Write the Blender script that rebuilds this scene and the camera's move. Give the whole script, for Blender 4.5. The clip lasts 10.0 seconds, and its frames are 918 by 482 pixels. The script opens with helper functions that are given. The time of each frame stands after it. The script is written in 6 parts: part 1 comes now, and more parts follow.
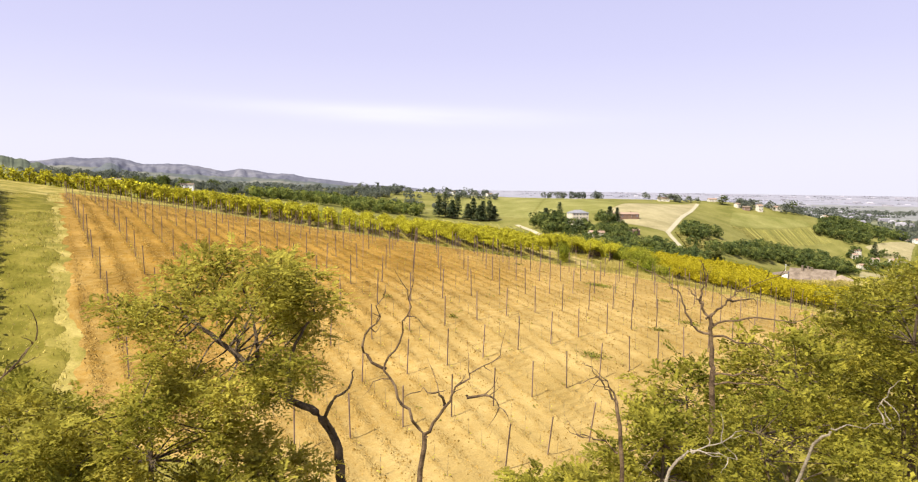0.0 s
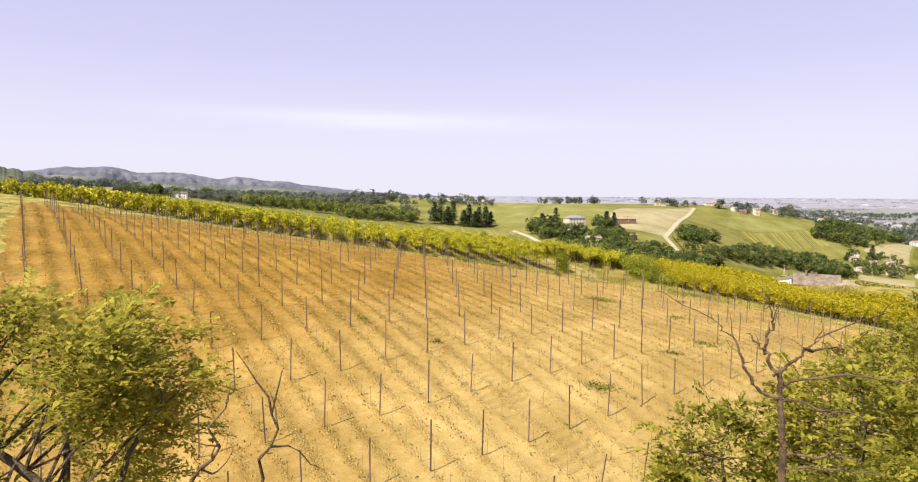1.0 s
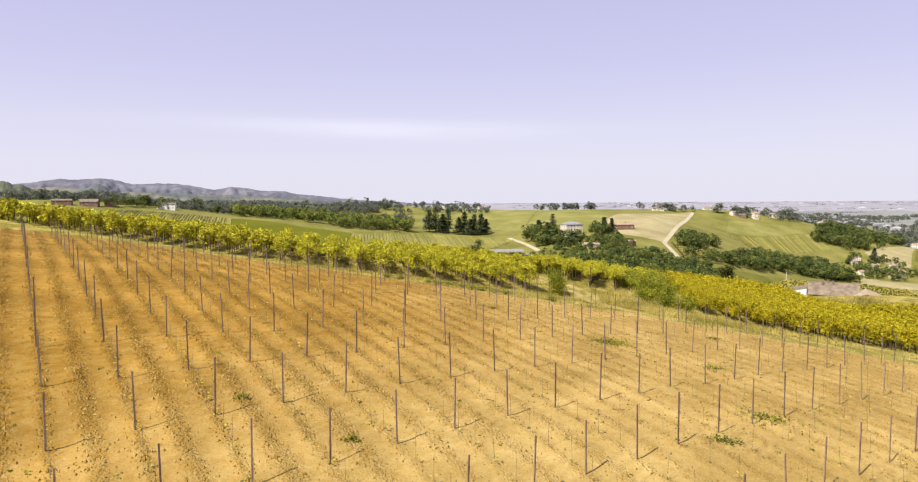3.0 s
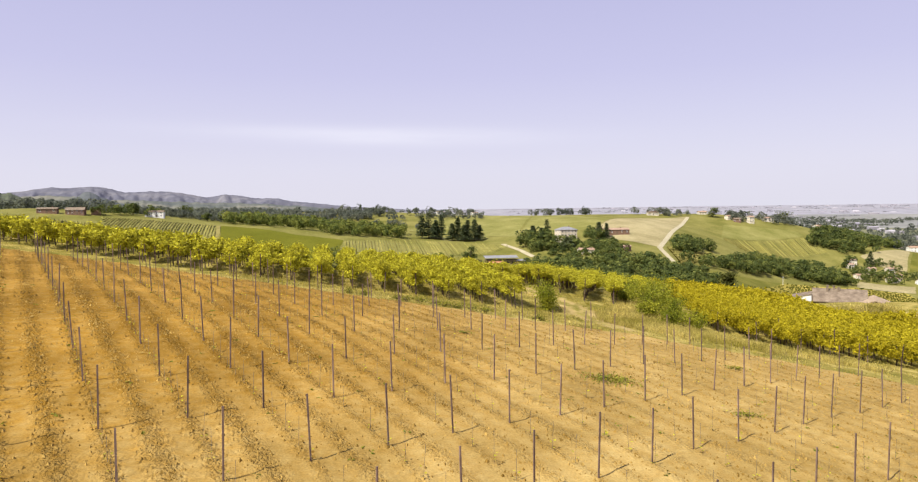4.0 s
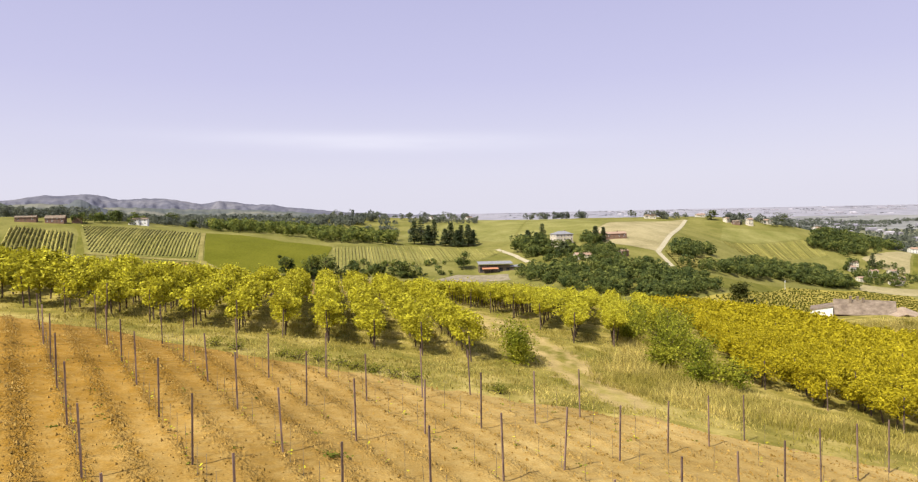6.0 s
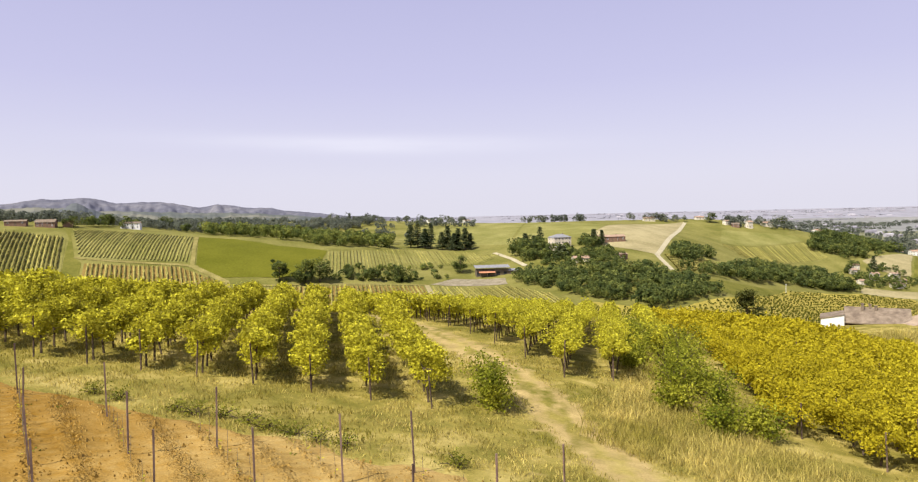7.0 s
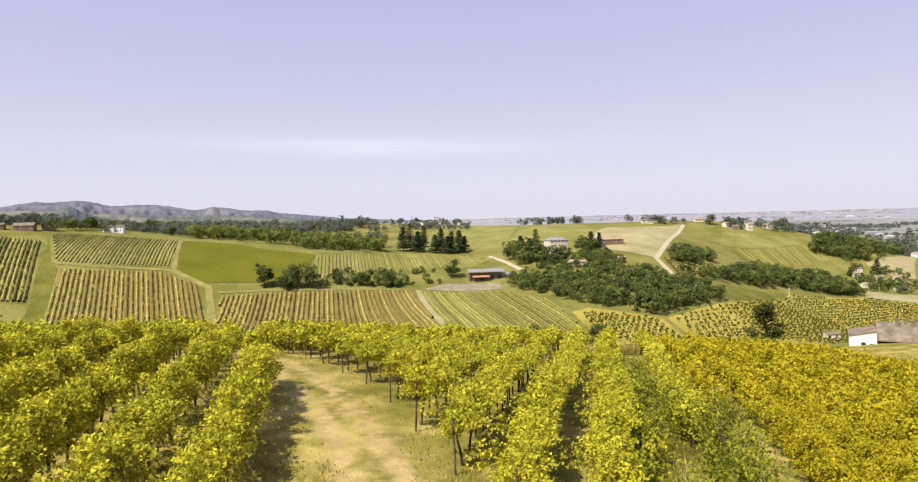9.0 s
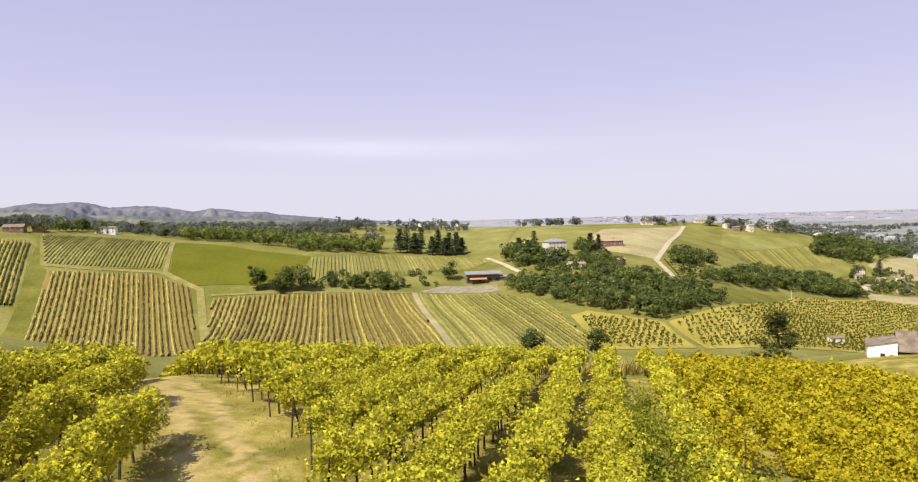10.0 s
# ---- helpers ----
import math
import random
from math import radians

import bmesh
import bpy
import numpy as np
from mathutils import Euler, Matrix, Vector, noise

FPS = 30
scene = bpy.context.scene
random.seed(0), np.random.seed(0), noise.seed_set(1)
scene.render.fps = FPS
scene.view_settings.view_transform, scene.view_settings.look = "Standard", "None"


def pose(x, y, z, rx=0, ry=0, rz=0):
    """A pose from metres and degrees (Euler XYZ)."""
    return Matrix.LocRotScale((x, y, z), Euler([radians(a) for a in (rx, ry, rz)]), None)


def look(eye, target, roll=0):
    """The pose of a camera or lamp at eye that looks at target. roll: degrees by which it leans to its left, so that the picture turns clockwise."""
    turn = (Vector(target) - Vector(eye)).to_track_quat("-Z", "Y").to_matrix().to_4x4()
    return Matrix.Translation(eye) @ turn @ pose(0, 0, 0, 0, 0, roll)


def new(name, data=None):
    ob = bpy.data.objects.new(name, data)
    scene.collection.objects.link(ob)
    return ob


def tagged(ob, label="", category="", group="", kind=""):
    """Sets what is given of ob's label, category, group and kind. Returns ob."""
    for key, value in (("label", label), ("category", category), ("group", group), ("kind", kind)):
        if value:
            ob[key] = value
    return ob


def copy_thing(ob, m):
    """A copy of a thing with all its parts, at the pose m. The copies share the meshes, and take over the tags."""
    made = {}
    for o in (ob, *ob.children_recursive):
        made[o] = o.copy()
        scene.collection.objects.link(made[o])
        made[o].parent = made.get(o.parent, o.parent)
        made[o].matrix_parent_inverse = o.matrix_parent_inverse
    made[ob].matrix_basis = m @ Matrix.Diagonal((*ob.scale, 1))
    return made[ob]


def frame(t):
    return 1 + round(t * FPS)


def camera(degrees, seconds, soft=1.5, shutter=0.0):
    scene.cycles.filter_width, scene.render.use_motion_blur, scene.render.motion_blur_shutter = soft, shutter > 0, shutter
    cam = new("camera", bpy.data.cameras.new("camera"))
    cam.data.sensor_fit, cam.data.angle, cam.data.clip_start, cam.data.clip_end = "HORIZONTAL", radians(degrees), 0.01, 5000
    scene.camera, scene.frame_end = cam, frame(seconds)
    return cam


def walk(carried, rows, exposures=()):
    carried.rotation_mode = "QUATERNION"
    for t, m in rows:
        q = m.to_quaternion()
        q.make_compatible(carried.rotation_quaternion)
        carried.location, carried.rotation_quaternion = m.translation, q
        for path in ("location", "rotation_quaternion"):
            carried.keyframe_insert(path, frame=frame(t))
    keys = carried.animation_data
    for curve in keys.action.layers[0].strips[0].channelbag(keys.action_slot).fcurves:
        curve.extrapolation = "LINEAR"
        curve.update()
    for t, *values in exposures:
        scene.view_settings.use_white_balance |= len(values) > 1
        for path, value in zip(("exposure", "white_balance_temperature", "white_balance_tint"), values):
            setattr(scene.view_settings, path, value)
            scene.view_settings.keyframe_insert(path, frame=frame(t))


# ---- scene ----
import mathutils

cam = camera(71.2, 10.0, soft=1.2)
PATH = [
    (0, (3.865, 3.62, 8.61), (3.811, 5.613, 8.445), 0.8),
    (0.5, (4.101, 6.199, 8.564), (4.052, 8.193, 8.41), 0.5),
    (1, (4.411, 8.959, 8.584), (4.367, 10.953, 8.438), 0.3),
    (1.5, (4.802, 11.967, 8.588), (4.763, 13.962, 8.45), 0.1),
    (2, (5.279, 15.31, 8.582), (5.243, 17.306, 8.451), -0.1),
    (2.5, (5.842, 18.905, 8.593), (5.812, 20.901, 8.47), -0.3),
    (2.7, (6.121, 20.337, 8.588), (6.084, 22.332, 8.464), -0.4),
    (3.8, (7.821, 29.064, 8.257), (7.797, 31.061, 8.148), -0.7),
    (4, (8.152, 30.752, 8.223), (8.132, 32.749, 8.119), -0.8),
    (4.5, (9.043, 35.123, 8.19), (9.026, 37.12, 8.092), -0.9),
    (5, (9.979, 39.589, 8.186), (9.965, 41.586, 8.092), -1.0),
    (5.5, (10.977, 44.035, 8.213), (10.964, 46.033, 8.123), -1.1),
    (5.7, (11.352, 45.631, 8.23), (11.339, 47.629, 8.138), -1.2),
    (6.8, (13.43, 54.113, 8.381), (13.424, 56.112, 8.3), -1.4),
    (7, (13.769, 55.733, 8.384), (13.763, 57.732, 8.303), -1.4),
    (7.5, (14.816, 60.197, 8.387), (14.812, 62.195, 8.308), -1.4),
    (8, (15.919, 64.738, 8.365), (15.916, 66.737, 8.288), -1.4),
    (8.5, (16.989, 69.194, 8.328), (16.989, 71.193, 8.253), -1.5),
    (9, (17.959, 73.526, 8.312), (17.96, 75.525, 8.238), -1.5),
    (9.5, (18.896, 77.823, 8.321), (18.899, 79.822, 8.248), -1.5),
    (10, (19.924, 82.029, 8.275), (19.927, 84.028, 8.205), -1.5),
]
EXPOSURES = [(0, 0.75), (1, 0.68), (2.5, 0.60), (4.5, 0.50), (10, 0.52)]
walk(cam, [(t, look(eye, target, roll)) for t, eye, target, roll in PATH], EXPOSURES)

# ---- light ----
SUN_AZ, SUN_EL = math.atan2(-0.70, -0.71), radians(53)   # towards the sun, in plan
world = bpy.data.worlds.new("world")
scene.world = world
world.use_nodes = True
wt = world.node_tree
sky = wt.nodes.new("ShaderNodeTexSky")
sky.sky_type = "NISHITA"
sky.sun_disc = False
sky.sun_elevation = SUN_EL
sky.sun_rotation = math.pi / 2 - SUN_AZ
sky.altitude, sky.air_density, sky.dust_density, sky.ozone_density = 200, 1.0, 3.0, 1.0
coord = wt.nodes.new("ShaderNodeTexCoord")
wsep = wt.nodes.new("ShaderNodeSeparateXYZ")
wt.links.new(coord.outputs["Generated"], wsep.inputs[0])
# summer haze: pale at the horizon, clearing upwards
haze = wt.nodes.new("ShaderNodeValToRGB")
for place, tone in ((0.06, (7.9, 7.7, 9.2)), (0.20, (6.3, 6.1, 8.6)), (0.42, (4.9, 4.8, 7.6))):
    e = haze.color_ramp.elements.new(place)
    e.color = (*tone, 1)
haze.color_ramp.elements[0].color = (8.3, 8.1, 9.3, 1)
haze.color_ramp.elements[-1].color = (2.2, 2.8, 5.2, 1)
wt.links.new(wsep.outputs["Z"], haze.inputs[0])
veil = wt.nodes.new("ShaderNodeMix")
veil.data_type = "RGBA"
veil.inputs[0].default_value = 0.85
wt.links.new(sky.outputs[0], veil.inputs[6])
wt.links.new(haze.outputs[0], veil.inputs[7])
# one thin streak of cirrus ahead
wmap = wt.nodes.new("ShaderNodeMapping")
wmap.inputs["Scale"].default_value = (3.0, 3.0, 26.0)
wnoise = wt.nodes.new("ShaderNodeTexNoise")
wnoise.inputs["Scale"].default_value, wnoise.inputs["Detail"].default_value = 1.2, 6.0
wt.links.new(coord.outputs["Generated"], wmap.inputs["Vector"])
wt.links.new(wmap.outputs[0], wnoise.inputs["Vector"])


def wmath(op, a, b):
    m = wt.nodes.new("ShaderNodeMath")
    m.operation = op
    for k, v in enumerate((a, b)):
        if isinstance(v, (int, float)):
            m.inputs[k].default_value = v
        else:
            wt.links.new(v, m.inputs[k])
    return m.outputs[0]


drop = wmath("MULTIPLY", wmath("ADD", wsep.outputs["X"], 0.27), 0.018)
dz = wmath("DIVIDE", wmath("SUBTRACT", wmath("ADD", wsep.outputs["Z"], drop), 0.1135), 0.0125)
dx = wmath("DIVIDE", wmath("ADD", wsep.outputs["X"], 0.12), 0.23)
band = wmath("POWER", 2.718, wmath("MULTIPLY", wmath("ADD", wmath("MULTIPLY", dz, dz), wmath("MULTIPLY", dx, dx)), -1.0))
streak = wmath("MULTIPLY", wmath("MULTIPLY", band, wnoise.outputs["Fac"]), 0.85)
cloud = wt.nodes.new("ShaderNodeMix")
cloud.data_type = "RGBA"
cloud.inputs[7].default_value = (9.4, 9.3, 10.2, 1)
wt.links.new(streak, cloud.inputs[0])
wt.links.new(veil.outputs[2], cloud.inputs[6])
wback = wt.nodes["Background"]
wback.inputs["Strength"].default_value = 0.074
wt.links.new(cloud.outputs[2], wback.inputs["Color"])
sun = new("sun", bpy.data.lights.new("sun", "SUN"))
sun.data.energy, sun.data.angle, sun.data.color = 5.0, radians(0.55), (1.0, 0.93, 0.80)
sun.matrix_world = look((0, 0, 0), (-math.cos(SUN_AZ) * math.cos(SUN_EL), -math.sin(SUN_AZ) * math.cos(SUN_EL), -math.sin(SUN_EL)))


# ---- noise and terrain ----
def sst(a, b, t):
    t = np.clip((np.asarray(t, float) - a) / (b - a), 0, 1)
    return t * t * (3 - 2 * t)


def vnoise(x, y, seed=0):
    """Smooth value noise on unit cells, 0 to 1."""
    x, y = np.asarray(x, float), np.asarray(y, float)
    xi, yi = np.floor(x), np.floor(y)
    fx, fy = x - xi, y - yi
    fx, fy = fx * fx * (3 - 2 * fx), fy * fy * (3 - 2 * fy)

    def h(a, b):
        v = np.sin(a * 127.1 + b * 311.7 + seed * 74.7) * 43758.5453
        return v - np.floor(v)
    return (h(xi, yi) * (1 - fx) + h(xi + 1, yi) * fx) * (1 - fy) + (h(xi, yi + 1) * (1 - fx) + h(xi + 1, yi + 1) * fx) * fy


def fbm(x, y, seed=0, octaves=4):
    return sum(vnoise(x * 2 ** i, y * 2 ** i, seed + i) * 0.5 ** (i + 1) for i in range(octaves)) / (1 - 0.5 ** octaves)


# height of the near ridge along y, at x = 0
RIDGE_Y = (-40, 0, 20, 30, 38, 44, 50, 57, 65, 75, 87, 100, 111, 120, 130, 143, 160, 200, 260)
RIDGE_Z = (-8, -6, -4.2, -2.5, -0.85, 0.68, 1.45, 1.85, 2.18, 1.85, 1.02, 0.85, 0.42, -1.05, -2.85, -6.6, -12.5, -27, -42)
# rolling hills round it: centre x, y, radius, height over the plain
HILLS = [(-420, 600, 170, 63), (-160, 540, 90, 11), (-110, 640, 100, 26), (0, 580, 110, -16), (130, 960, 180, 32), (230, 700, 130, 44), (280, 860, 140, 4), (440, 960, 150, 67), (170, 540, 80, 28), (420, 760, 140, -46), (280, 540, 110, -33), (120, 480, 90, -5), (0, 420, 110, 23), (-180, 400, 120, -45), (-250, 500, 90, 5), (0, 250, 90, -32), (80, 180, 80, 45), (160, 300, 110, -7), (-150, 230, 120, 73), (-200, 1100, 220, 53), (-500, 950, 220, 26), (500, 450, 180, -10), (260, 200, 110, 32), (650, 1000, 220, -24), (-600, 860, 110, 26)]
PLAIN = -62.0


def near_ground(x, y):
    p = sum(np.interp(y + d, RIDGE_Y, RIDGE_Z) for d in (-3, -1.5, 0, 1.5, 3)) / 5
    xc = np.clip(x, -80, 200)
    s = -0.12 * xc - 0.0006 * np.clip(xc, 0, 60) ** 2
    shoulder = 0.8 * np.exp(-((x - 20) / 9.0) ** 2) * sst(82, 91, y) * (1 - sst(98, 118, y))
    return p + shoulder + s * np.where(xc > 0, 1 - sst(105, 150, y), 1 - 1.6 * sst(98, 120, y))


def far_ground(x, y):
    z = np.full(np.shape(x), PLAIN)
    for cx, cy, r, h in HILLS:
        z = z + h * np.exp(-((x - cx) ** 2 + (y - cy) ** 2) / (2 * r * r))
    return z + 52 * sst(1500, 4600, np.hypot(x, y))


def ground(x, y):
    x, y = np.asarray(x, float), np.asarray(y, float)
    w = (1 - sst(150, 215, y)) * (1 - sst(55, 100, x)) * (1 - sst(110, 220, -x)) * (1 - sst(100, 400, -y))
    hollow = 2.1 * np.exp(-((x - 67) ** 2 + (y - 139) ** 2) / (2 * 15.0 ** 2))
    return near_ground(x, y) * w + far_ground(x, y) * (1 - w) - hollow


def gz(x, y):
    return float(ground(x, y))


def inside(poly, x, y):
    """Signed distance to a plan polygon, positive inside."""
    x, y = np.asarray(x, float), np.asarray(y, float)
    dist = np.full(x.shape, 1e9)
    odd = np.zeros(x.shape, bool)
    for (ax, ay), (bx, by) in zip(poly, poly[1:] + poly[:1]):
        ex, ey = bx - ax, by - ay
        k = np.clip(((x - ax) * ex + (y - ay) * ey) / (ex * ex + ey * ey), 0, 1)
        dist = np.minimum(dist, np.hypot(x - ax - k * ex, y - ay - k * ey))
        cross = ((ay > y) != (by > y)) & (x < (bx - ax) * (y - ay) / (by - ay + 1e-12) + ax)
        odd ^= cross
    return np.where(odd, dist, -dist)


def line_distance(line, x, y):
    dist = np.full(np.shape(x), 1e9)
    for (ax, ay), (bx, by) in zip(line[:-1], line[1:]):
        ex, ey = bx - ax, by - ay
        k = np.clip(((x - ax) * ex + (y - ay) * ey) / (ex * ex + ey * ey), 0, 1)
        dist = np.minimum(dist, np.hypot(x - ax - k * ex, y - ay - k * ey))
    return dist


# ---- materials ----
def material(name, dark, light, scale=1.0, rough=0.9, fine=0.0, bump=0.0, bump_scale=20.0, third=None, metal=0.0,
             translucent=0.0, island=0.0, per_object=0.0, spec=0.04):
    """Two-scale noise between dark and light, with grain, bump, and a spread from piece to piece."""
    m = bpy.data.materials.new(name)
    m.use_nodes = True
    t = m.node_tree
    n, link = t.nodes, t.links.new
    b = n["Principled BSDF"]
    b.inputs["Roughness"].default_value, b.inputs["Metallic"].default_value = rough, metal
    b.inputs["Specular IOR Level"].default_value = spec
    pos = n.new("ShaderNodeNewGeometry").outputs["Position"]
    big = n.new("ShaderNodeTexNoise")
    big.inputs["Scale"].default_value, big.inputs["Detail"].default_value, big.inputs["Roughness"].default_value = scale, 5, 0.6
    link(pos, big.inputs["Vector"])
    ramp = n.new("ShaderNodeValToRGB")
    ramp.color_ramp.elements[0].position, ramp.color_ramp.elements[1].position = 0.36, 0.64
    ramp.color_ramp.elements[0].color, ramp.color_ramp.elements[1].color = (*dark, 1), (*light, 1)
    if third:
        e = ramp.color_ramp.elements.new(0.52)
        e.color = (*third, 1)
    link(big.outputs["Fac"], ramp.inputs[0])
    colour = ramp.outputs[0]
    value = None
    if fine:
        grain = n.new("ShaderNodeTexNoise")
        grain.inputs["Scale"].default_value, grain.inputs["Detail"].default_value = fine, 4
        link(pos, grain.inputs["Vector"])
        value = n.new("ShaderNodeMapRange")
        value.inputs[3].default_value, value.inputs[4].default_value = 0.62, 1.38
        link(grain.outputs["Fac"], value.inputs[0])
        value = value.outputs[0]
    for source, spread in ((n.new("ShaderNodeNewGeometry").outputs["Random Per Island"], island),
                           (n.new("ShaderNodeObjectInfo").outputs["Random"], per_object)):
        if spread:
            r = n.new("ShaderNodeMapRange")
            r.inputs[3].default_value, r.inputs[4].default_value = 1 - spread, 1 + spread
            link(source, r.inputs[0])
            if value is None:
                value = r.outputs[0]
            else:
                mul = n.new("ShaderNodeMath")
                mul.operation = "MULTIPLY"
                link(value, mul.inputs[0]), link(r.outputs[0], mul.inputs[1])
                value = mul.outputs[0]
    if value is not None:
        hsv = n.new("ShaderNodeHueSaturation")
        link(colour, hsv.inputs["Color"]), link(value, hsv.inputs["Value"])
        colour = hsv.outputs[0]
    link(colour, b.inputs["Base Color"])
    if bump:
        bt = n.new("ShaderNodeTexNoise")
        bt.inputs["Scale"].default_value, bt.inputs["Detail"].default_value = bump_scale, 6
        link(pos, bt.inputs["Vector"])
        bp = n.new("ShaderNodeBump")
        bp.inputs["Strength"].default_value, bp.inputs["Distance"].default_value = bump, 0.05
        link(bt.outputs["Fac"], bp.inputs["Height"]), link(bp.outputs[0], b.inputs["Normal"])
    if translucent:
        tr, mix = n.new("ShaderNodeBsdfTranslucent"), n.new("ShaderNodeMixShader")
        link(colour, tr.inputs["Color"])
        mix.inputs[0].default_value = translucent
        link(b.outputs[0], mix.inputs[1]), link(tr.outputs[0], mix.inputs[2])
        link(mix.outputs[0], n["Material Output"].inputs["Surface"])
    return m


def two_cover(name, first, second, attribute, border=0.15, grain=1.3):
    """First or second look by a plan attribute, with a noisy border."""
    m = bpy.data.materials.new(name)
    m.use_nodes = True
    t = m.node_tree
    n, link = t.nodes, t.links.new
    n.remove(n["Principled BSDF"])
    groups = []
    for src in (first, second):
        made = {}
        for node in src.node_tree.nodes:
            if node.bl_idname == "ShaderNodeOutputMaterial":
                continue
            c = n.new(node.bl_idname)
            made[node.name] = c
            for a, z in zip(node.inputs, c.inputs):
                if hasattr(a, "default_value"):
                    z.default_value = a.default_value
            if node.bl_idname == "ShaderNodeValToRGB":
                while len(c.color_ramp.elements) < len(node.color_ramp.elements):
                    c.color_ramp.elements.new(0.5)
                for a, z in zip(node.color_ramp.elements, c.color_ramp.elements):
                    z.position, z.color = a.position, a.color
            if node.bl_idname == "ShaderNodeMath":
                c.operation = node.operation
        for l in src.node_tree.links:
            if l.to_node.bl_idname != "ShaderNodeOutputMaterial":
                link(made[l.from_node.name].outputs[l.from_socket.identifier], made[l.to_node.name].inputs[l.to_socket.identifier])
        groups.append(made["Principled BSDF"].outputs[0])
    at = n.new("ShaderNodeAttribute")
    at.attribute_name = attribute
    nz = n.new("ShaderNodeTexNoise")
    nz.inputs["Scale"].default_value, nz.inputs["Detail"].default_value = grain, 7
    pos = n.new("ShaderNodeNewGeometry")
    link(pos.outputs["Position"], nz.inputs["Vector"])
    add = n.new("ShaderNodeMath")
    add.operation = "ADD"
    link(at.outputs["Fac"], add.inputs[0]), link(nz.outputs["Fac"], add.inputs[1])
    rng = n.new("ShaderNodeMapRange")
    rng.inputs[1].default_value, rng.inputs[2].default_value = 1 - border, 1 + border
    link(add.outputs[0], rng.inputs[0])
    mix = n.new("ShaderNodeMixShader")
    link(rng.outputs[0], mix.inputs[0]), link(groups[0], mix.inputs[1]), link(groups[1], mix.inputs[2])
    link(mix.outputs[0], n["Material Output"].inputs["Surface"])
    return m


M_GRASS = material("dry_grass", (0.150, 0.136, 0.025), (0.41, 0.33, 0.105), 0.35, fine=9.0, bump=0.9, bump_scale=14, third=(0.265, 0.220, 0.052))
M_TRACK = material("track_earth", (0.31, 0.235, 0.09), (0.45, 0.34, 0.14), 0.9, fine=12.0, bump=0.6, bump_scale=14)
M_GROUND = two_cover("ground_cover", M_GRASS, M_TRACK, "bare")
M_SOIL_A = material("orange_soil", (0.205, 0.109, 0.014), (0.33, 0.184, 0.030), 0.25, fine=14.0, bump=1.0, bump_scale=11, third=(0.265, 0.146, 0.022))
M_SOIL_B = material("pale_soil", (0.315, 0.218, 0.070), (0.44, 0.318, 0.118), 0.25, fine=14.0, bump=1.0, bump_scale=11, third=(0.38, 0.268, 0.093))
M_SOIL = two_cover("tilled_soil", M_SOIL_A, M_SOIL_B, "pale", 0.42, 2.5)
# crumbly bands stand rough between the packed lanes
soil_rough = M_SOIL.node_tree.nodes.new("ShaderNodeAttribute")
soil_rough.attribute_name = "rough"
for node in list(M_SOIL.node_tree.nodes):
    if node.bl_idname == "ShaderNodeBump":
        node.inputs["Distance"].default_value = 0.26
        M_SOIL.node_tree.links.new(soil_rough.outputs["Fac"], node.inputs["Strength"])
# tyre treads lie across the packed lanes
soil_nodes, soil_link = M_SOIL.node_tree.nodes, M_SOIL.node_tree.links.new
lane_mark = soil_nodes.new("ShaderNodeAttribute")
lane_mark.attribute_name = "tread"
for node in [k for k in soil_nodes if k.bl_idname == "ShaderNodeBump"]:
    ripple = soil_nodes.new("ShaderNodeBump")
    ripple.inputs["Distance"].default_value = 0.06
    soil_link(lane_mark.outputs["Fac"], ripple.inputs["Height"])
    for out in list(node.outputs[0].links):
        soil_link(ripple.outputs[0], out.to_socket)
    soil_link(node.outputs[0], ripple.inputs["Normal"])
M_CLOD = material("soil_clod", (0.22, 0.132, 0.028), (0.40, 0.27, 0.080), 0.4, fine=20.0, island=0.25)
M_VINE = material("vine_leaf", (0.265, 0.245, 0.022), (0.57, 0.530, 0.046), 1.3, rough=0.55, translucent=0.27, island=0.28, third=(0.45, 0.417, 0.034))
M_VINE_GOLD = material("golden_vine_leaf", (0.285, 0.240, 0.014), (0.49, 0.412, 0.024), 0.9, rough=0.58, translucent=0.28, island=0.24, third=(0.41, 0.345, 0.018))
M_VINE_OLIVE = material("olive_vine_leaf", (0.230, 0.207, 0.019), (0.60, 0.553, 0.046), 1.3, rough=0.55, translucent=0.25, island=0.32, third=(0.445, 0.410, 0.032))
M_ACACIA = material("acacia_leaf", (0.220, 0.212, 0.028), (0.50, 0.43, 0.075), 0.6, rough=0.6, translucent=0.5, island=0.35)
M_TREE = material("tree_leaf", (0.062, 0.088, 0.030), (0.22, 0.24, 0.060), 0.14, rough=0.6, translucent=0.4, island=0.32, third=(0.12, 0.146, 0.040))
# tree leaf greyed and blued: the haze of distance is in its colour
M_TREE_HAZE = material("haze_tinted_leaf", (0.115, 0.132, 0.105), (0.18, 0.195, 0.14), 0.02, rough=0.8, translucent=0.4, island=0.2)
M_TREE_LIGHT = material("light_tree_leaf", (0.085, 0.115, 0.034), (0.27, 0.28, 0.06), 0.12, rough=0.6, translucent=0.35, island=0.3, third=(0.16, 0.185, 0.042))
M_CEDAR = material("cedar_needles", (0.055, 0.064, 0.018), (0.150, 0.155, 0.040), 0.6, rough=0.7, translucent=0.25, island=0.4)
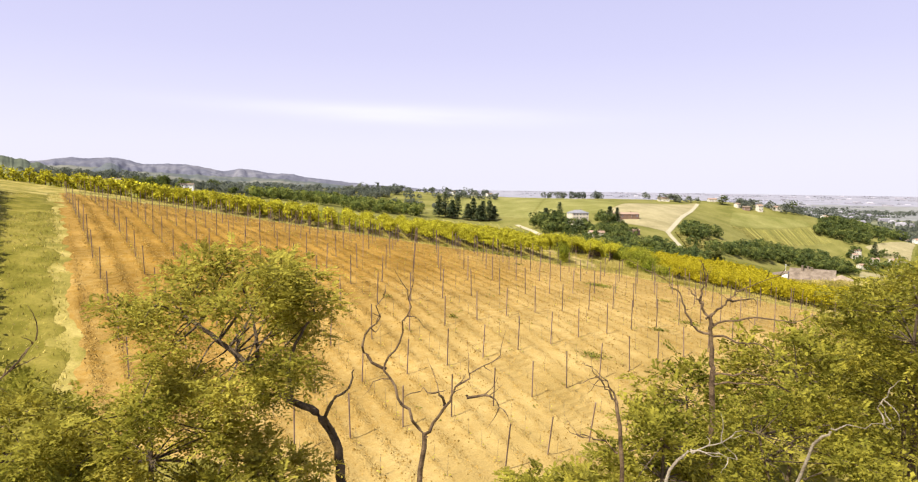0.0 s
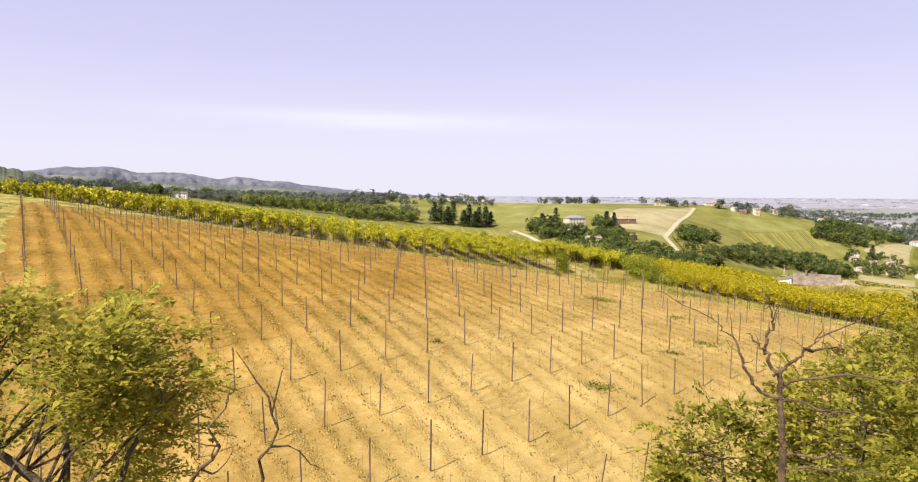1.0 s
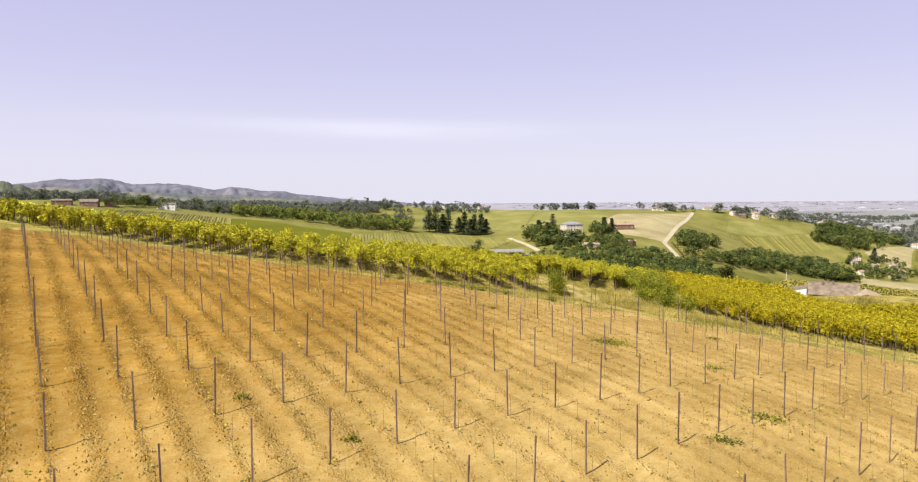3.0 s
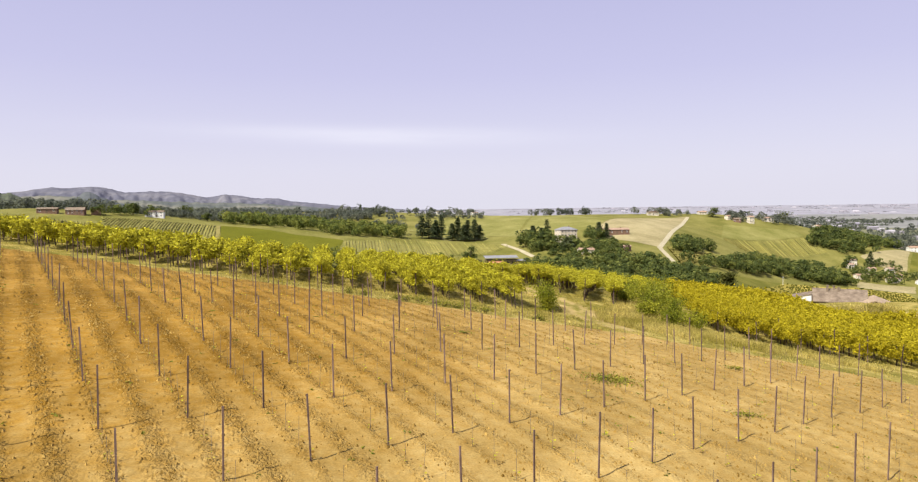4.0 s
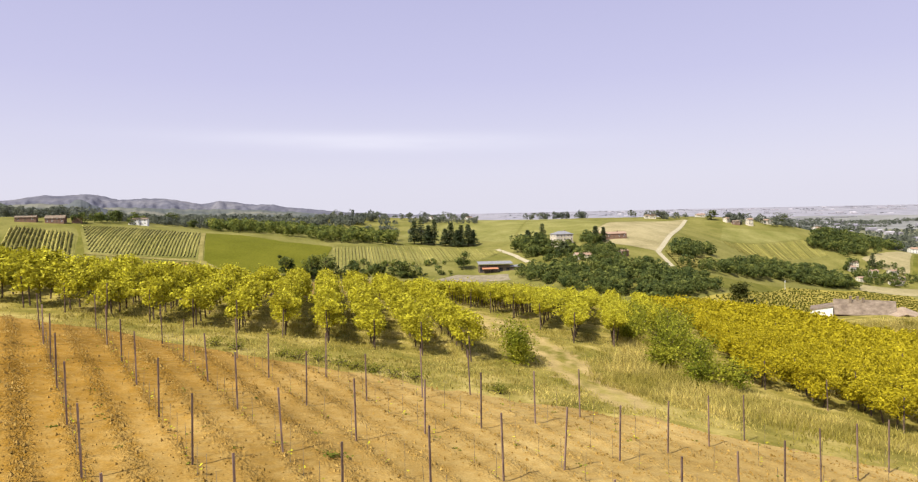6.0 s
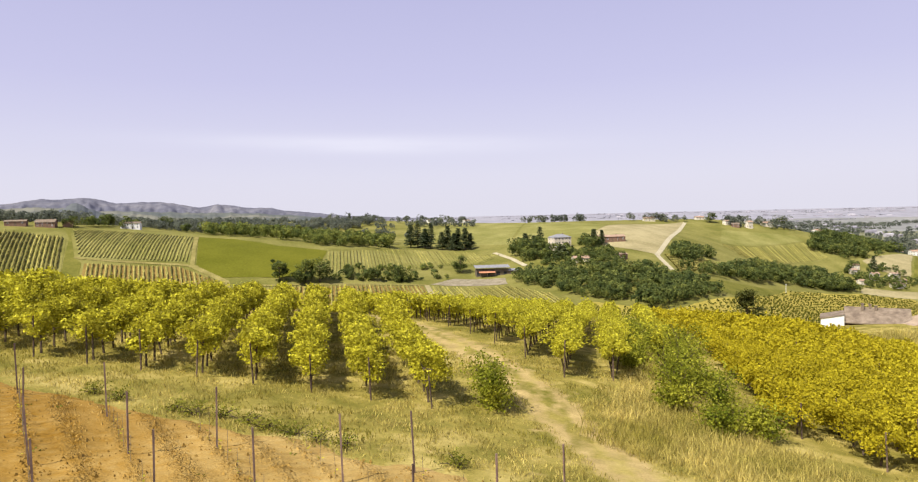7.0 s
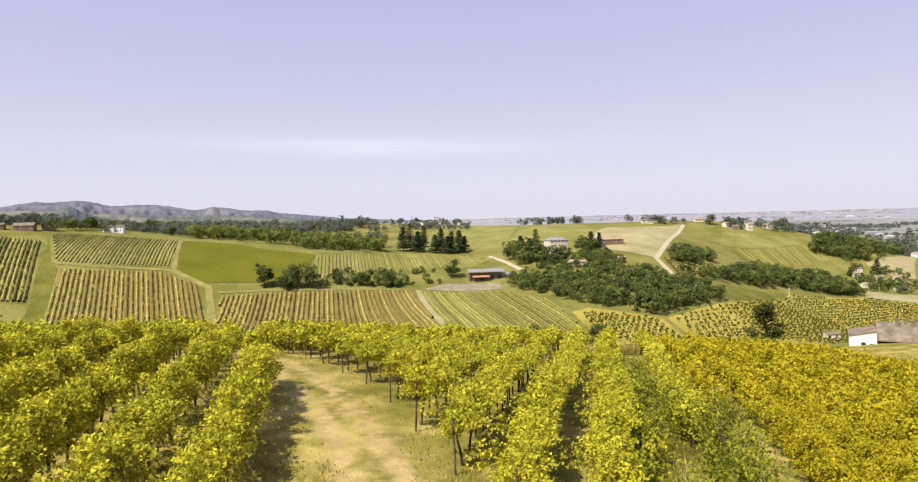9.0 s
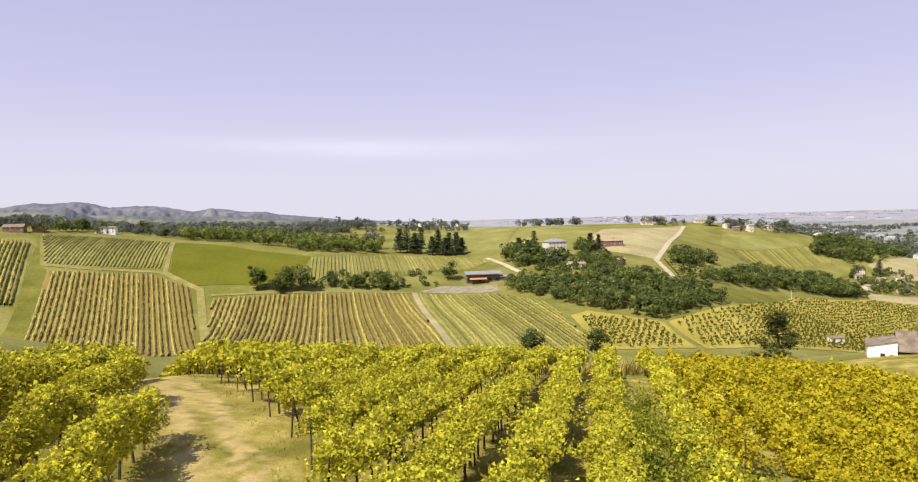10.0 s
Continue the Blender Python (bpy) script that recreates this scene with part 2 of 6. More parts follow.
M_CONIFER = material("conifer_needles", (0.062, 0.085, 0.042), (0.135, 0.155, 0.070), 0.05, rough=0.7, translucent=0.3, island=0.3)
M_BARK = material("bark", (0.06, 0.045, 0.03), (0.16, 0.12, 0.08), 4.0, fine=30, bump=0.8, bump_scale=30)
M_DEADWOOD = material("dead_wood", (0.078, 0.052, 0.032), (0.20, 0.138, 0.082), 4.0, fine=30, bump=0.8, bump_scale=30)
M_STEEL = material("galvanised_steel", (0.165, 0.112, 0.092), (0.27, 0.195, 0.16), 2.0, rough=0.6, metal=0.2, per_object=0.3)
M_WOODPOST = material("grey_wood", (0.10, 0.08, 0.06), (0.22, 0.18, 0.13), 3.0, fine=25, bump=0.5)
M_BLADE = material("grass_blade", (0.28, 0.245, 0.045), (0.58, 0.475, 0.15), 0.3, rough=0.8, translucent=0.35, island=0.4)
M_MEADOW = material("green_meadow", (0.100, 0.104, 0.010), (0.128, 0.128, 0.014), 0.03, fine=0.8)
M_VINEFLOOR = material("vineyard_floor", (0.175, 0.122, 0.034), (0.250, 0.176, 0.054), 0.05, fine=0.9)
M_FIELDGRASS = material("hill_grass", (0.160, 0.160, 0.040), (0.245, 0.230, 0.075), 0.03, fine=0.6)
M_SLOPEGRASS = material("slope_grass", (0.135, 0.133, 0.030), (0.215, 0.198, 0.058), 0.03, fine=0.5)
M_STUBBLE = material("stubble", (0.25, 0.215, 0.105), (0.36, 0.31, 0.165), 0.03, fine=0.5)
M_ROAD = material("pale_gravel", (0.36, 0.32, 0.21), (0.46, 0.41, 0.28), 0.3, fine=3)
M_FARROW = material("far_vine_row", (0.150, 0.138, 0.036), (0.30, 0.262, 0.074), 0.6, rough=0.7, island=0.4, fine=1.5)
M_PLASTER = material("pale_plaster", (0.66, 0.60, 0.48), (0.76, 0.70, 0.58), 0.4, fine=5)
M_WHITE = material("white_plaster", (0.74, 0.73, 0.70), (0.82, 0.81, 0.78), 0.4, fine=4)
M_BRICK = material("red_brick_wall", (0.17, 0.105, 0.075), (0.27, 0.175, 0.125), 0.7, fine=6)
M_ROOF = material("terracotta_roof", (0.30, 0.20, 0.14), (0.42, 0.30, 0.22), 0.8, fine=6, bump=0.5, bump_scale=8)
M_OLDROOF = material("weathered_roof", (0.150, 0.116, 0.086), (0.26, 0.208, 0.155), 0.8, fine=6, bump=0.5, bump_scale=8)
M_ORCHARD = material("orchard_leaf", (0.080, 0.088, 0.014), (0.135, 0.135, 0.022), 0.05, rough=0.7, translucent=0.2, island=0.22)
M_ORCHARDGRASS = material("orchard_grass", (0.255, 0.215, 0.040), (0.36, 0.295, 0.066), 0.04, fine=0.6)
M_PATHGRASS = material("path_grass", (0.185, 0.162, 0.048), (0.265, 0.228, 0.080), 0.1, fine=0.9)
M_AWNING = material("orange_awning", (0.42, 0.19, 0.11), (0.50, 0.25, 0.15), 0.5)
M_SHRUB = material("shrub_leaf", (0.135, 0.165, 0.016), (0.39, 0.385, 0.040), 0.7, rough=0.5, translucent=0.38, island=0.4)
# distance haze is mixed into the far plain, middle plain and town colours
M_PLAINLAND = material("haze_tinted_plain", (0.255, 0.252, 0.285), (0.285, 0.280, 0.308), 0.004, rough=1.0, fine=0.02)
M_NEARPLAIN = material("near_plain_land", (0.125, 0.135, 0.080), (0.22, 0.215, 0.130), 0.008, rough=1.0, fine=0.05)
M_MIDPLAIN = material("haze_tinted_fields", (0.185, 0.19, 0.180), (0.25, 0.248, 0.232), 0.006, rough=1.0, fine=0.03)
M_TOWN = material("haze_tinted_town_wall", (0.26, 0.25, 0.29), (0.44, 0.42, 0.45), 0.01, rough=1.0, island=0.3)
M_GREYROOF = material("grey_sheet_roof", (0.20, 0.20, 0.215), (0.29, 0.29, 0.305), 0.5, fine=3)
M_LUSH = material("lush_grass", (0.105, 0.108, 0.018), (0.168, 0.158, 0.034), 0.04, fine=0.7)
M_YARD = material("gravel_yard", (0.20, 0.172, 0.112), (0.30, 0.26, 0.18), 0.2, fine=2)
M_TILES = material("pale_tiles", (0.31, 0.235, 0.165), (0.43, 0.335, 0.24), 0.8, fine=6, bump=0.5, bump_scale=8)
M_GREYWOOD = material("bleached_wood", (0.20, 0.165, 0.12), (0.36, 0.31, 0.23), 4.0, fine=30, bump=0.6, bump_scale=30)
M_LANE = material("lane_grass", (0.115, 0.105, 0.014), (0.235, 0.195, 0.04), 0.5, fine=6.0, bump=0.8, bump_scale=12, third=(0.17, 0.148, 0.024))
M_VILLA = material("villa_plaster", (0.60, 0.53, 0.42), (0.70, 0.62, 0.50), 0.4, fine=5)
M_ENDPOST = material("dark_brown_post", (0.07, 0.05, 0.038), (0.16, 0.115, 0.085), 3.0, fine=25, bump=0.6, bump_scale=25, per_object=0.3)
M_WEED = material("weed_leaf", (0.12, 0.14, 0.02), (0.30, 0.29, 0.04), 0.6, rough=0.6, translucent=0.3, island=0.4)
M_THICKET = material("thicket_leaf", (0.145, 0.150, 0.018), (0.37, 0.325, 0.048), 0.7, rough=0.55, translucent=0.45, island=0.4)
M_DARK = material("dark_opening", (0.03, 0.03, 0.035), (0.06, 0.06, 0.065), 1.0, rough=0.3)


# ---- mesh helpers ----
def mesh_from(name, verts, faces, mats, smooth=False):
    me = bpy.data.meshes.new(name)
    me.from_pydata([tuple(v) for v in verts], [], [tuple(f) for f in faces])
    for m in mats if isinstance(mats, (list, tuple)) else [mats]:
        me.materials.append(m)
    if smooth:
        me.polygons.foreach_set("use_smooth", np.ones(len(me.polygons), bool))
    me.update()
    return me


def quads_mesh(name, v, mat):
    """Mesh of loose faces from an array n x corners x 3."""
    n, k = len(v), v.shape[1]
    me = bpy.data.meshes.new(name)
    me.vertices.add(k * n)
    me.vertices.foreach_set("co", np.asarray(v, np.float32).ravel())
    me.loops.add(k * n)
    me.loops.foreach_set("vertex_index", np.arange(k * n, dtype=np.int32))
    me.polygons.add(n)
    me.polygons.foreach_set("loop_start", np.arange(0, k * n, k, dtype=np.int32))
    me.materials.append(mat)
    me.update(calc_edges=True)
    return me


def grid_mesh(name, X, Y, Z, mats, keep=None, smooth=True):
    r, c = X.shape
    idx = np.arange(r * c).reshape(r, c)
    f = np.stack([idx[:-1, :-1], idx[:-1, 1:], idx[1:, 1:], idx[1:, :-1]], -1).reshape(-1, 4)
    if keep is not None:
        k = keep[:-1, :-1] & keep[:-1, 1:] & keep[1:, 1:] & keep[1:, :-1]
        f = f[k.reshape(-1)]
    n = len(f)
    me = bpy.data.meshes.new(name)
    me.vertices.add(r * c)
    me.vertices.foreach_set("co", np.stack([X, Y, Z], -1).astype(np.float32).ravel())
    me.loops.add(4 * n)
    me.loops.foreach_set("vertex_index", f.astype(np.int32).ravel())
    me.polygons.add(n)
    me.polygons.foreach_set("loop_start", np.arange(0, 4 * n, 4, dtype=np.int32))
    me.materials.append(mats)
    me.update(calc_edges=True)
    if smooth:
        me.polygons.foreach_set("use_smooth", np.ones(n, bool))
    return me


def tube(points, radii, sides=6):
    """Vertices and faces of a tapered tube along points."""
    vs, fs = [], []
    pts = [Vector(p) for p in points]
    for i, p in enumerate(pts):
        d = (pts[min(i + 1, len(pts) - 1)] - pts[max(i - 1, 0)]).normalized()
        a = d.orthogonal().normalized()
        b = d.cross(a)
        for k in range(sides):
            w = 2 * math.pi * k / sides
            vs.append(p + (a * math.cos(w) + b * math.sin(w)) * radii[i])
    for i in range(len(pts) - 1):
        for k in range(sides):
            q = (k + 1) % sides
            fs.append((i * sides + k, i * sides + q, (i + 1) * sides + q, (i + 1) * sides + k))
    fs.append(tuple(range(sides - 1, -1, -1)))
    fs.append(tuple((len(pts) - 1) * sides + k for k in range(sides)))
    return vs, fs


def join(parts):
    vs, fs = [], []
    for v, f in parts:
        o = len(vs)
        vs += list(v)
        fs += [tuple(i + o for i in g) for g in f]
    return vs, fs


def box(x0, y0, z0, x1, y1, z1):
    v = [(x0, y0, z0), (x1, y0, z0), (x1, y1, z0), (x0, y1, z0), (x0, y0, z1), (x1, y0, z1), (x1, y1, z1), (x0, y1, z1)]
    f = [(0, 3, 2, 1), (4, 5, 6, 7), (0, 1, 5, 4), (1, 2, 6, 5), (2, 3, 7, 6), (3, 0, 4, 7)]
    return v, f


def thing(name, label, category, at=(0, 0, 0), turn=0.0, group="", kind=""):
    e = new(name)
    e.matrix_basis = pose(*at, 0, 0, turn)
    e.empty_display_size = 0.3
    return tagged(e, label, category, group, kind)


def piece(name, mesh, parent, label=""):
    """A mesh as one part under a thing or under a part."""
    ob = new(name, mesh)
    ob.parent = parent
    if label:
        ob["label"] = label
    return ob


def leaves(rng, centres, size, flat=0.5, slim=0.55, three=False):
    """Diamond leaves at centres (n x 3), tilted at random."""
    n = len(centres)
    a = rng.normal(size=(n, 3))
    nrm = rng.normal(size=(n, 3)) + np.array([0, 0, flat * 2])
    nrm /= np.linalg.norm(nrm, axis=1, keepdims=True)
    a -= nrm * (a * nrm).sum(1, keepdims=True)
    a /= np.linalg.norm(a, axis=1, keepdims=True)
    b = np.cross(nrm, a)
    s = size * rng.uniform(0.6, 1.35, (n, 1))
    if three:
        return np.stack([centres - a * s * 0.6, centres + a * s * 0.35 + b * s * slim * 0.6, centres + a * s * 0.35 - b * s * slim * 0.6], 1)
    fold = nrm * s * 0.18
    return np.stack([centres - a * s * 0.5, centres + b * s * slim * 0.5 + fold, centres + a * s * 0.5, centres - b * s * slim * 0.5 + fold], 1)


def fronds(rng, base, direction, length, pairs=8, leaf=0.12):
    """Feathery leaves: pairs of leaflets along drooping stalks at base (n x 3)."""
    n = len(base)
    d = direction / np.linalg.norm(direction, axis=1, keepdims=True)
    side = np.cross(d, np.array([0, 0, 1.0])) + rng.normal(0, 0.15, (n, 3))
    side /= np.linalg.norm(side, axis=1, keepdims=True)
    ln = length * rng.uniform(0.6, 1.3, (n, 1))
    out = []
    for i in range(pairs):
        t = (i + 0.6) / pairs
        p = base + d * ln * t + np.array([0, 0, -0.30]) * ln * t * t
        for s in (-1, 1):
            w = side * s * 0.85 + d * 0.45 + np.array([0, 0, -0.12]) + rng.normal(0, 0.12, (n, 3))
            q = leaf * (1.15 - 0.5 * abs(t - 0.45)) * rng.uniform(0.75, 1.25, (n, 1))
            m, e = p + w * q * 0.5, d * q * 0.26
            out.append(np.stack([p, m + e, p + w * q, m - e], 1))
    return np.concatenate(out)


def crown_centres(rng, n, clumps, radius, spread, squash=0.8, flat=0.6):
    """Points in clumps that fill an uneven crown round the origin."""
    d = rng.normal(size=(clumps, 3))
    d /= np.linalg.norm(d, axis=1, keepdims=True)
    c = d * (radius * rng.uniform(0.25, 1.0, (clumps, 1)) ** 0.6)
    c[:, 2] *= squash
    k = rng.integers(0, clumps, n)
    p = rng.normal(size=(n, 3))
    p /= np.linalg.norm(p, axis=1, keepdims=True)
    s = spread * rng.uniform(0.6, 1.3, clumps)
    return c[k] + p * (s[k] * rng.uniform(0.3, 1.0, n) ** 0.5)[:, None] * np.array([1, 1, flat]), c


def shell(rng, pts, nrm, size, slim=0.9):
    """Leaf clumps at points, facing along loose normals."""
    n = len(pts)
    nrm = nrm + rng.normal(0, 0.35, (n, 3))
    nrm /= np.linalg.norm(nrm, axis=1, keepdims=True)
    a = rng.normal(size=(n, 3))
    a -= nrm * (a * nrm).sum(1, keepdims=True)
    a /= np.linalg.norm(a, axis=1, keepdims=True)
    b = np.cross(nrm, a)
    s = np.reshape(size, (-1, 1)) * rng.uniform(0.6, 1.35, (n, 1))
    return np.stack([pts - a * s * 0.62, pts + a * s * 0.36 + b * s * slim * 0.62, pts + a * s * 0.36 - b * s * slim * 0.62], 1)


def lobed_crown(rng, n, r, half, lobes=9):
    """Points and outward directions over a puffy crown: radius r, half-height half."""
    d = rng.normal(size=(lobes, 3))
    d[:, 2] = d[:, 2] * 0.8 + 0.15
    d /= np.linalg.norm(d, axis=1, keepdims=True)
    c = d * np.array([r, r, half]) * rng.uniform(0.45, 0.75, (lobes, 1))
    size = rng.uniform(0.38, 0.58, lobes)
    k = rng.integers(0, lobes, n)
    p = rng.normal(size=(n, 3)) + d[k] * 0.9 + np.array([0, 0, 0.35])
    p /= np.linalg.norm(p, axis=1, keepdims=True)
    return c[k] + p * size[k][:, None] * np.array([r, r, half]) * rng.uniform(0.8, 1.05, (n, 1)), p


# ---- the ground ----
FIELD = [(-54, 90), (-30, 89), (-21.5, 87.3), (-13, 84.6), (-7, 82.9), (1, 79.9), (8, 77.8), (14, 76.4), (20, 75.6), (25, 73.8), (30, 71.6), (42, 68.5), (47, 64),
         (30, 47.5), (20, 38), (10, 30), (0, 26.5), (-11.6, 27)]
TRACK = [(19.5, 78), (18.0, 86), (15.3, 94), (12.9, 101), (9.9, 107.5), (5, 117), (-3, 129), (-14, 147)]


def spread_steps(lo, hi, fine, limit_lo, limit_hi, growth=1.09, mid=8.0, mid_to=1000):
    """Even steps from lo to hi, growing outwards: at most mid up to mid_to, coarser beyond."""
    def run(x, sign, limit):
        s, out = fine, []
        while sign * (limit - x) > 0:
            s = min(s * growth, mid if abs(x) < mid_to else 110)
            x += sign * s
            out.append(x)
        return out
    return np.array(run(lo, -1, limit_lo)[::-1] + list(np.arange(lo, hi + fine / 2, fine)) + run(hi, 1, limit_hi))


def build_ground():
    xs, ys = spread_steps(-50, 60, 0.6, -3600, 4200, mid=10, mid_to=620), spread_steps(14, 150, 0.6, -600, 4700, mid=10, mid_to=1050)
    X, Y = np.meshgrid(xs, ys)
    Z = ground(X, Y)
    close = (1 - sst(60, 120, np.abs(X - 5))) * (1 - sst(130, 200, Y))
    Z = Z + close * (fbm(X * 0.8, Y * 0.8, 3) - 0.5) * 0.16
    dist = np.hypot(X, Y)
    Z = Z + sst(250, 900, dist) * (1 - sst(1500, 3000, dist)) * (fbm(X / 90, Y / 90, 9) - 0.5) * 1.5
    Z = Z - 14 * sst(1150, 1350, dist)          # far out the lowland sheets cover it
    # the bed under the tilled soil lies a little lower
    Z = Z - 0.12 * sst(0.6, 2.0, inside(FIELD, X, Y))
    me = grid_mesh("ground", X, Y, Z, M_GROUND)
    d = line_distance(TRACK, X, Y)
    bare = 0.34 * (1 - sst(1.3, 4.2, d)) + 0.44 * np.exp(-((d - 0.85) / 0.38) ** 2) * (0.55 + 0.9 * fbm(X * 0.25, Y * 0.25, 5))
    bare = np.maximum(bare, 0.30 * (1 - sst(0, 2.5, np.abs(inside(FIELD, X, Y) + 1.0))))
    at = me.attributes.new("bare", "FLOAT", "POINT")
    at.data.foreach_set("value", bare.astype(np.float32).ravel())
    me.materials.append(M_SLOPEGRASS)
    far = ((Y > 190) | (np.abs(X) > 130))[:-1, :-1]
    me.polygons.foreach_set("material_index", far.astype(np.int32).ravel())
    tagged(new("ground", me), "dry yellow-green grass land with a bare earth track", "ground", kind="structure")


build_ground()

# rows of the newly planted field: across, along
ROW_A = radians(35.75)
ROW_D, ROW_P = np.array([-math.sin(ROW_A), math.cos(ROW_A)]), np.array([math.cos(ROW_A), math.sin(ROW_A)])
ROW_STEP, ROW_OFF, POST_STEP, POST_OFF = 2.5, 1.56, 4.15, 0.35


def soil_bands(u):
    """Loose clods along the posts and in mid-lane; packed wheel lanes between them."""
    k = (u - ROW_OFF) / ROW_STEP
    off = np.abs(k - np.round(k)) * ROW_STEP
    posts = np.exp(-(off / 0.26) ** 2)
    middle = np.exp(-((ROW_STEP / 2 - off) / 0.40) ** 2)
    return posts, middle


def soil_side(X, Y):
    """0 on the orange side of the field, 1 on the paler, flatter one."""
    return sst(-8, 16, X - np.interp(Y, [25, 60], [-8.0, 5.0]))


def soil_height(X, Y):
    u, v = X * ROW_P[0] + Y * ROW_P[1], X * ROW_D[0] + Y * ROW_D[1]
    posts, middle = soil_bands(u)
    loose = np.maximum(0.8 * posts, middle) * (1 - 0.55 * soil_side(X, Y))
    z = loose * (0.02 + 0.20 * (fbm(u * 4.5, v * 3.5, 21) - 0.42)) - 0.02 * (1 - np.maximum(posts, middle))
    return z + (fbm(u * 1.7, v * 1.7, 5) - 0.5) * 0.015 + (fbm(u * 0.35, v * 0.35, 8) - 0.5) * 0.05


def build_soil():
    u, v = np.meshgrid(np.arange(3.6, 74, 0.14), np.arange(12, 101, 0.24))
    X, Y = u * ROW_P[0] + v * ROW_D[0], u * ROW_P[1] + v * ROW_D[1]
    d = inside(FIELD, X, Y) + (fbm(X * 0.5, Y * 0.5, 13) - 0.5) * 2.2
    Z = ground(X, Y) + soil_height(X, Y) * sst(0, 1.5, d) - 0.16 + 0.20 * sst(-0.6, 1.0, d)
    me = grid_mesh("soil", X, Y, Z, M_SOIL, keep=d > -0.9)
    side = soil_side(X, Y)
    posts, middle = soil_bands(u)
    band = np.clip(np.maximum(0.85 * posts, middle) + 0.8 * (fbm(u * 0.5, v * 0.25, 71) - 0.6), 0, 1)
    patch = fbm(u / 9, v / 9, 17)
    pale = 0.06 + 0.14 * (1 - sst(38, 56, Y)) + 0.66 * sst(-12, 14, X - np.interp(Y, [25, 60], [-8.0, 5.0]) + 9 * (patch - 0.5)) + 0.15 * (1 - sst(0, 6, d)) + 0.10 * (1 - band) * (1 - 0.5 * side)
    rough = 0.10 + (0.90 - 0.35 * side) * band
    # treads fade in and out along the lanes
    wave = np.sin(v * 2 * math.pi / 0.46 + 1.5 * fbm(u * 0.8, v * 0.3, 91)) * np.clip(1.4 - 1.6 * band, 0, 1) * sst(0.42, 0.62, fbm(u * 0.25, v * 0.12, 77))
    for name, value in (("rough", rough), ("pale", pale), ("tread", wave)):
        at = me.attributes.new(name, "FLOAT", "POINT")
        at.data.foreach_set("value", value.astype(np.float32).ravel())
    tagged(new("soil", me),
           "freshly tilled ochre soil with furrows and wheel tracks", "soil", kind="structure")
    # loose clods in the bands, a few strewn over the lanes
    rng = np.random.default_rng(4)
    n = 230000
    row = np.round((rng.uniform(5, 74, n) - ROW_OFF) / ROW_STEP)
    kind = rng.uniform(size=n)
    cu = row * ROW_STEP + ROW_OFF + np.where(kind < 0.36, rng.normal(0, 0.20, n), np.where(kind < 0.86, ROW_STEP / 2 + rng.normal(0, 0.30, n), rng.uniform(0, ROW_STEP, n)))
    cv = rng.uniform(12, 101, n)
    X, Y = cu * ROW_P[0] + cv * ROW_D[0], cu * ROW_P[1] + cv * ROW_D[1]
    ok = (inside(FIELD, X, Y) > 0.8) & (rng.uniform(size=n) > 0.45 * soil_side(X, Y))
    X, Y = X[ok], Y[ok]
    s = np.minimum(rng.gamma(2.0, 0.0105, len(X)) + 0.013, 0.075)
    Z = ground(X, Y) + soil_height(X, Y) + 0.04 + s * 0.25
    base = np.array([(1, 0, -0.4), (-0.5, 0.87, -0.4), (-0.5, -0.87, -0.4), (0, 0, 0.9)])
    turn = rng.uniform(0, 6.28, len(X))
    ct, st = np.cos(turn)[:, None], np.sin(turn)[:, None]
    v = base[None] * s[:, None, None] * rng.uniform(0.6, 1.4, (len(X), 4, 3))
    v = np.stack([v[..., 0] * ct - v[..., 1] * st, v[..., 0] * st + v[..., 1] * ct, v[..., 2]], -1) + np.stack([X, Y, Z], -1)[:, None]
    f = np.array([(0, 1, 3), (1, 2, 3), (2, 0, 3)])
    fs = (np.arange(len(X)) * 4)[:, None, None] + f[None]
    tagged(new("soil_clods", mesh_from("soil_clods", v.reshape(-1, 3), fs.reshape(-1, 3).tolist(), M_CLOD)),
           "loose dry clods of ochre earth along the furrows", "clods", kind="stuff")


build_soil()


def build_lane():
    u, v = np.meshgrid(np.arange(1.5, 8.6, 0.3), np.arange(18, 84, 0.45))
    X, Y = u * ROW_P[0] + v * ROW_D[0], u * ROW_P[1] + v * ROW_D[1]
    d = inside(FIELD, X, Y) + (fbm(X * 0.5, Y * 0.5, 13) - 0.5) * 2.2
    Z = ground(X, Y) + (fbm(X * 0.8, Y * 0.8, 3) - 0.5) * 0.16 + 0.04 + 0.05 * fbm(X * 2, Y * 2, 44) - 0.32 * sst(-0.7, 0.5, d)
    tagged(new("grass_lane", grid_mesh("grass_lane", X, Y, Z, M_LANE, keep=d < 1.4)), "mown yellow-green grass lane beside the field", "lane", kind="structure")


build_lane()


# ---- far fields ----
def land(x, y):
    """The far sheet's height, with its swells."""
    dist = np.hypot(x, y)
    return ground(x, y) + sst(250, 900, dist) * (1 - sst(1500, 3000, dist)) * (fbm(np.asarray(x) / 90, np.asarray(y) / 90, 9) - 0.5) * 1.5


